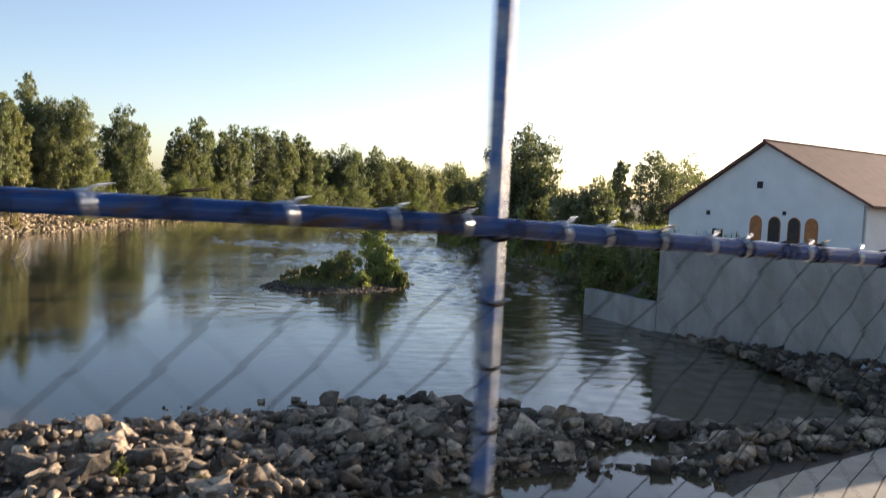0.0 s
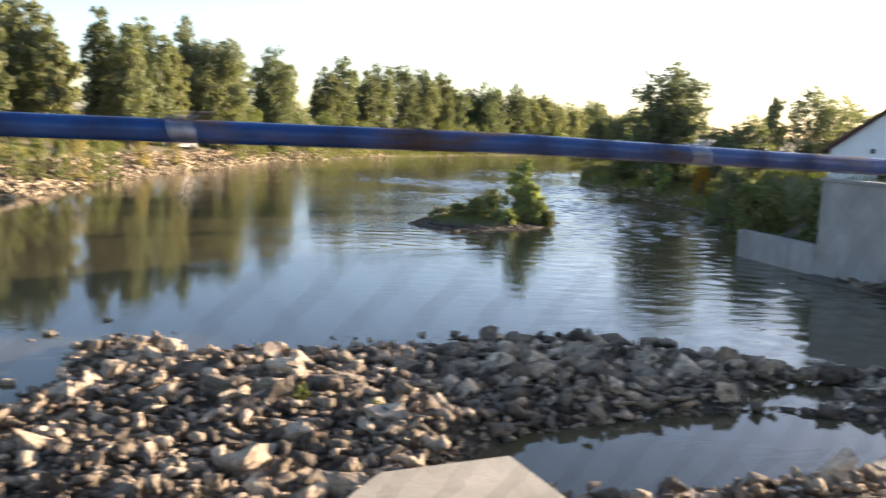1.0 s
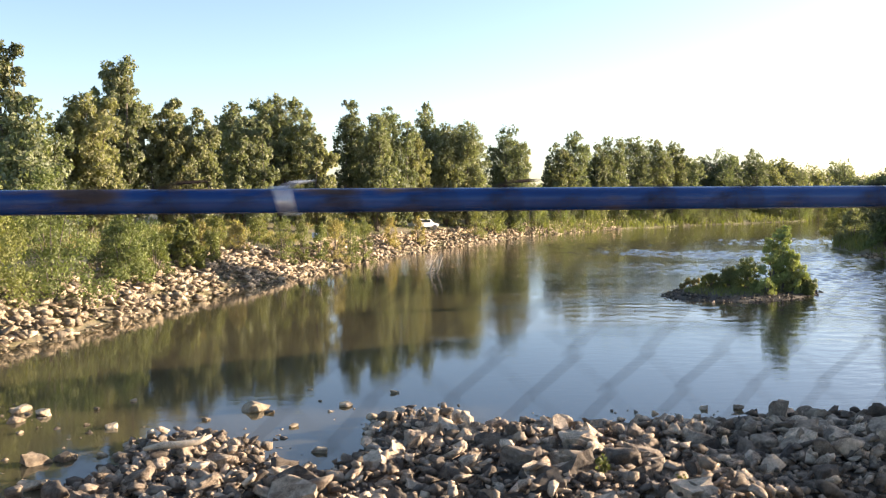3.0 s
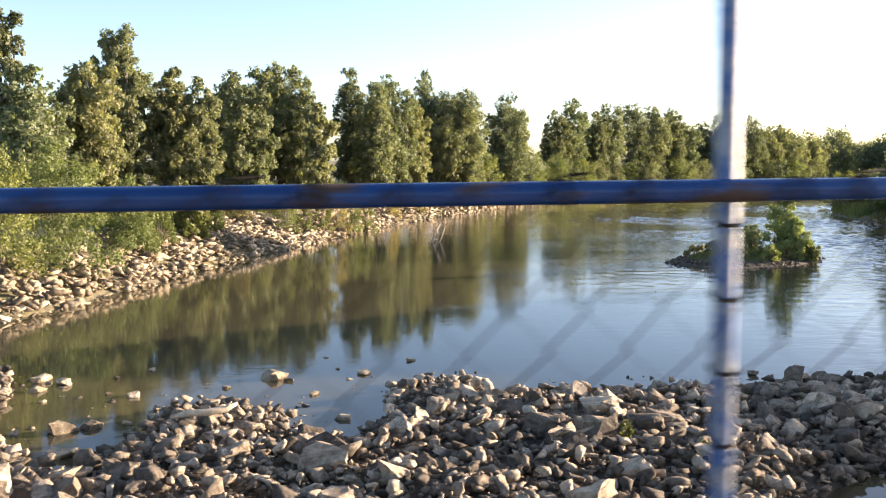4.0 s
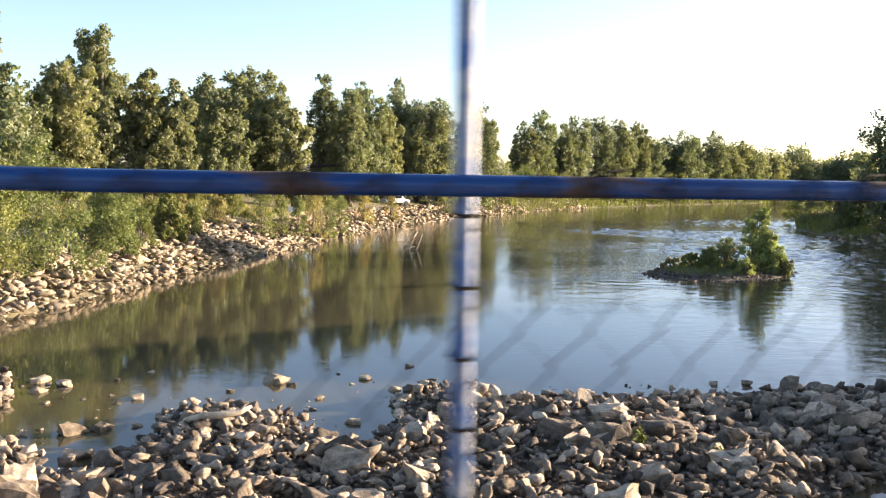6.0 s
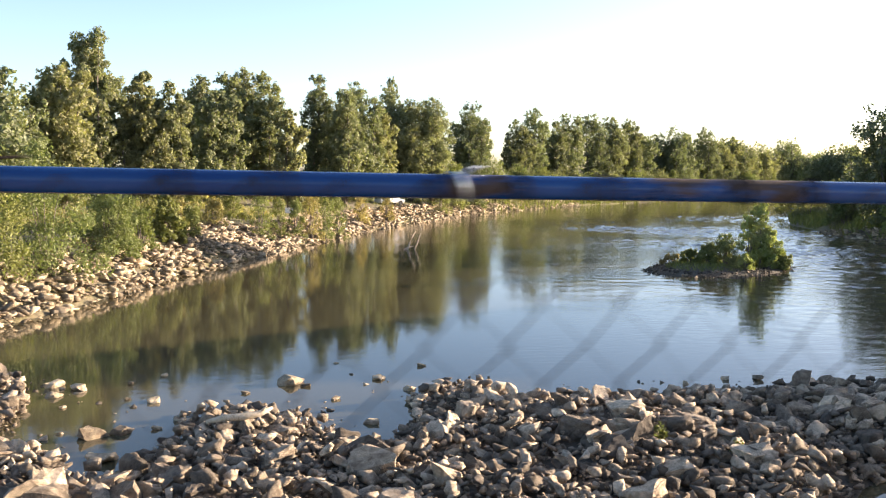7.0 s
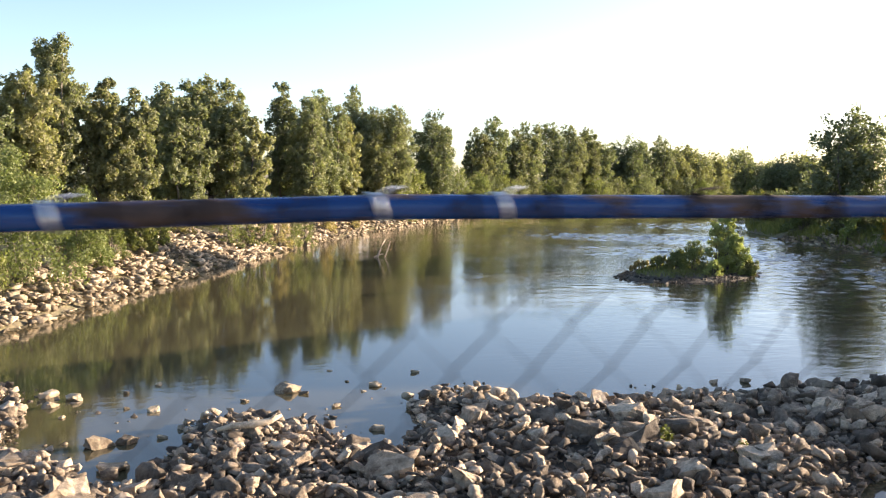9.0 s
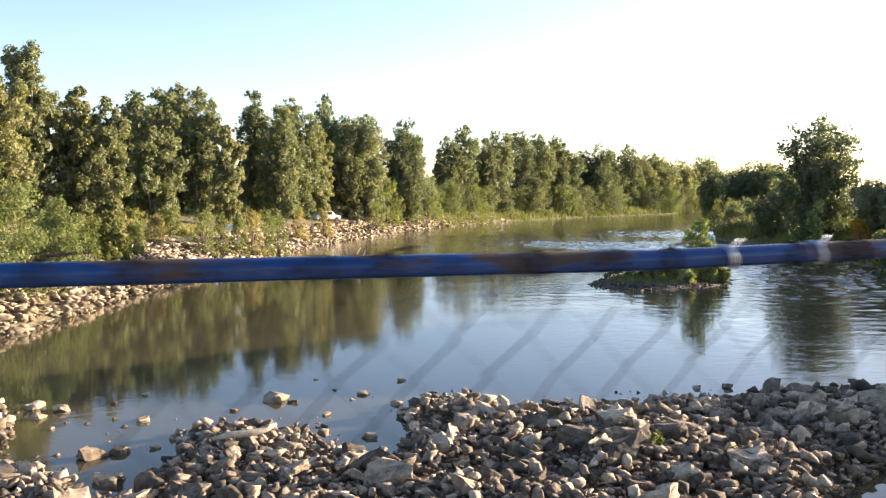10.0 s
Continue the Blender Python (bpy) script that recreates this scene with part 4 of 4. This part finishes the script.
def scatter(seed, n, x0, x1, y0, y1, keep, lo, hi, power=2.5, sink=0.25, heap=0.0):
    r = np.random.default_rng(seed)
    p = np.column_stack([r.uniform(x0, x1, n), r.uniform(y0, y1, n)])
    p = p[keep(p[:, 0], p[:, 1])]
    s = lo + (hi - lo) * r.uniform(0, 1, len(p)) ** power
    z = height(p[:, 0], p[:, 1]) + s * (0.45 - sink) + np.abs(r.normal(0, heap, len(p)))
    return np.column_stack([p, z, s])


# rubble spit below the bridge
spit = thing("rock_spit", (0, 22, 0), "spit of grey-brown broken stones reaching into the river", "rocks", kind="structure")


def on_spit(x, y):
    d = shore(x, y) - 0.25
    pool = np.minimum(((x - 13.2) / 6.0) ** 2 + ((y - 17.0) / 2.5) ** 2, ((x - 19.4) / 2.5) ** 2 + ((y - 19.8) / 0.95) ** 2)
    return (d > -0.35) & (pool > 0.95) & ~((x > 15.2) & (y < 17.2)) & ~((x > 1.9) & (x < 5.3) & (y < 11))


big = scatter(601, 800, -16, 26, 13.5, 34, lambda x, y: on_spit(x, y) & (shore(x, y) > 0.2), 0.24, 0.50, 2.6, 0.05, 0.07)
giant = scatter(607, 250, -14, 17, 13.5, 28.5, lambda x, y: on_spit(x, y) & (shore(x, y) > 0.35), 0.33, 0.64, 2.0, 0.14, 0.05)
block = scatter(610, 34, -15, -7, 17, 25.5, lambda x, y: on_spit(x, y) & (shore(x, y) > 0.3), 0.5, 0.8, 1.5, 0.2)
big = np.concatenate([block, giant, big[np.argsort(big[:, 1])]])
dark = scatter(604, 260, 8.5, 22, 21.5, 28.5, on_spit, 0.28, 0.55, 1.6, 0.05, 0.08)
fringe = scatter(605, 420, -14, 14, 25, 34.5, lambda x, y: (shore(x, y) > -2.2) & (shore(x, y) < 0.2) & (ripple(x, y) > -0.2), 0.07, 0.24, 2.0, -0.15)
foot = scatter(606, 900, 20, 37.3, 17.4, 24.5, lambda x, y: (shore(x, y) > -2.6) & (y > 17.3), 0.15, 0.5, 2.0, 0.0, 0.1)
debris = scatter(609, 1500, 34.8, 37.35, 18.5, 36, lambda x, y: x > 36.7 - 1.3 * np.abs(ripple(x * 0.3, y * 0.4)), 0.13, 0.62, 2.0, 0.0)
debris[:, 2] = 0.2 * debris[:, 3]
slope = scatter(614, 2600, 29.5, 37.3, 18.5, 34, lambda x, y: x > 37.2 - (34.5 - y) * 0.45, 0.12, 0.55, 2.0, 0.0)
slope[:, 2] = 0.15 * slope[:, 3] + 0.10 * np.clip(slope[:, 0] - 31, 0, 6) * np.clip((34 - slope[:, 1]) / 8, 0, 1)
debris = np.concatenate([slope, debris])
fringe[:, 2] = np.maximum(fringe[:, 2], -0.25 * fringe[:, 3])
mid = scatter(602, 13000, -17, 37, 12.5, 35, on_spit, 0.07, 0.28, 2.2, 0.0, 0.07)
heap = scatter(608, 8000, -15, 17, 13, 34, on_spit, 0.09, 0.34, 2.4, -0.1, 0.12)
tiny = scatter(603, 14000, -15, 20, 13, 35, on_spit, 0.04, 0.13, 1.2, 0.0, 0.05)
stone_field(np.concatenate([big, dark, fringe, foot, mid, heap, tiny]), 300, M_STONE, M_STONES, spit, "stone")

# broken stone revetment of the opposite bank
bank = thing("stone_bank", (-10, 55, 0), "sunlit pale broken stones lining the river bank", "rocks", kind="structure")


def on_bank(x, y):
    d = shore(x, y)
    return (d > -0.4) & (d < 6.6 + 1.2 * np.sin(x * 0.8) + np.sin(y * 0.5)) & (y > 38)


near = scatter(611, 19000, -34, 6, 39, 90, lambda x, y: on_bank(x, y) & (y < 88), 0.13, 0.58, 2.3, 0.05, 0.11)
near = near[np.argsort(near[:, 1] - 0.02 * near[:, 3])]
near = near[np.argsort(-(near[:, 3] > 0.3).astype(float), kind="stable")]
more = scatter(612, 60000, -8, 66, 76, 182, lambda x, y: on_bank(x, y) & (shore(x, y) < 5.2) & (x < 62), 0.16, 0.55, 2.2, 0.05, 0.1)
stone_field(np.concatenate([near, more]), 300, M_BANK, M_BANKS, bank, "stone", 0.45, 0.6, 1.3)

# stones along the islet and the foot of the wall
isle = thing("islet_stones", (31, 62, 0), "dark pebbles and stones round the islet", "rocks", kind="structure")
ring = scatter(621, 5200, 20, 40, 55, 72, lambda x, y: (np.abs(height(x, y) - 0.05) < 0.2), 0.05, 0.2, 2.6, 0.1)
rubble = thing("wall_rubble", (36.8, 27, 0), "dark rubble at the foot of the concrete wall", "rocks", kind="structure")
stone_field(debris, 300, M_DARK_STONE, M_DARK_STONES, rubble, "stone")
stone_field(ring, 120, M_DARK_STONE, M_DARK_STONES, isle, "stone")

# single boulders standing in the backwater
for x, y, s, k in ((-3.55, 31.9, 0.62, 3), (-3.1, 31.4, 0.2, 5), (-11.2, 33.0, 0.45, 1), (-10.4, 32.4, 0.4, 2), (-11.0, 31.5, 0.36, 3), (-9.2, 26.6, 0.5, 7), (-8.5, 26.9, 0.48, 8), (-8.7, 24.3, 0.45, 5), (-0.55, 32.0, 0.28, 4), (1.3, 33.8, 0.2, 6), (-1.65, 26.4, 0.28, 9), (-2.35, 29.4, 0.2, 10), (-7.9, 30.3, 0.34, 11), (-5.1, 30.8, 0.16, 12), (-7.8, 34.0, 0.17, 13), (-8.8, 32.9, 0.18, 14), (-10.5, 30.0, 0.15, 1), (-7.6, 27.0, 0.18, 6), (-8.7, 30.7, 0.13, 7), (-1.4, 32.9, 0.1, 2), (-1.7, 34.9, 0.13, 0), (0.2, 30.2, 0.3, 3), (12.4, 29.4, 0.3, 14), (11.2, 29.6, 0.22, 15), (18.6, 26.6, 0.5, 2), (19.2, 26.4, 0.4, 4)):
    m = ROUND[k % 8].copy()
    m.name = "boulder"
    m.materials.append(M_BANK if x < 5 else M_STONE)
    b = new("boulder", m)
    b.matrix_world = Matrix.LocRotScale((x, y, s * 0.14), Euler((0.08 * (k % 3), 0.06 * (k % 4), k)), (s, s, s * 0.85))
    tagged(b, "pale boulder standing in shallow water", "boulder", "boulders in the backwater")
log = thing("driftwood", (-5.35, 25.0, 0.7), "bleached driftwood log lying on the stones", "log")
lg = tube(bmesh.new(), [(-0.85, -0.12, 0.0), (-0.4, -0.02, 0.06), (0.1, -0.05, 0.07), (0.55, 0.1, 0.1), (0.85, 0.16, 0.22)], [0.05, 0.09, 0.1, 0.085, 0.04], 9)
tube(lg, [(0.5, 0.1, 0.1), (0.7, 0.05, 0.3)], [0.05, 0.02], 6)
part("log_stem", lg, M_DRIFT, log, smooth=True)
bush(4.86, 21.7, 0.85, 0.36, 701, M_GRASS, "small tuft of green weeds between the stones", "weeds", leaves=420, size=0.06, name="weed")
bush(6.4, 20.4, 0.7, 0.22, 702, M_GRASS, "small tuft of green weeds between the stones", "weeds", leaves=200, size=0.05, name="weed")
sheet = bmesh.new()
gsz = 7
sv = [[sheet.verts.new((1.6 * i / gsz - 0.8, 0.9 * j / gsz - 0.45, 0.12 + 0.5 * (i / gsz) ** 3 + 0.08 * math.sin(i * 1.9 + j))) for j in range(gsz + 1)] for i in range(gsz + 1)]
for i in range(gsz):
    for j in range(gsz):
        sheet.faces.new((sv[i][j], sv[i + 1][j], sv[i + 1][j + 1], sv[i][j + 1]))
bmesh.ops.solidify(sheet, geom=sheet.faces[:], thickness=0.02)
sh = part("plastic_sheet", sheet, M_SHEET)
sh.location = (35.2, 24.2, 0.15)
tagged(sh, "crumpled pale plastic sheet at the foot of the wall", "sheet")
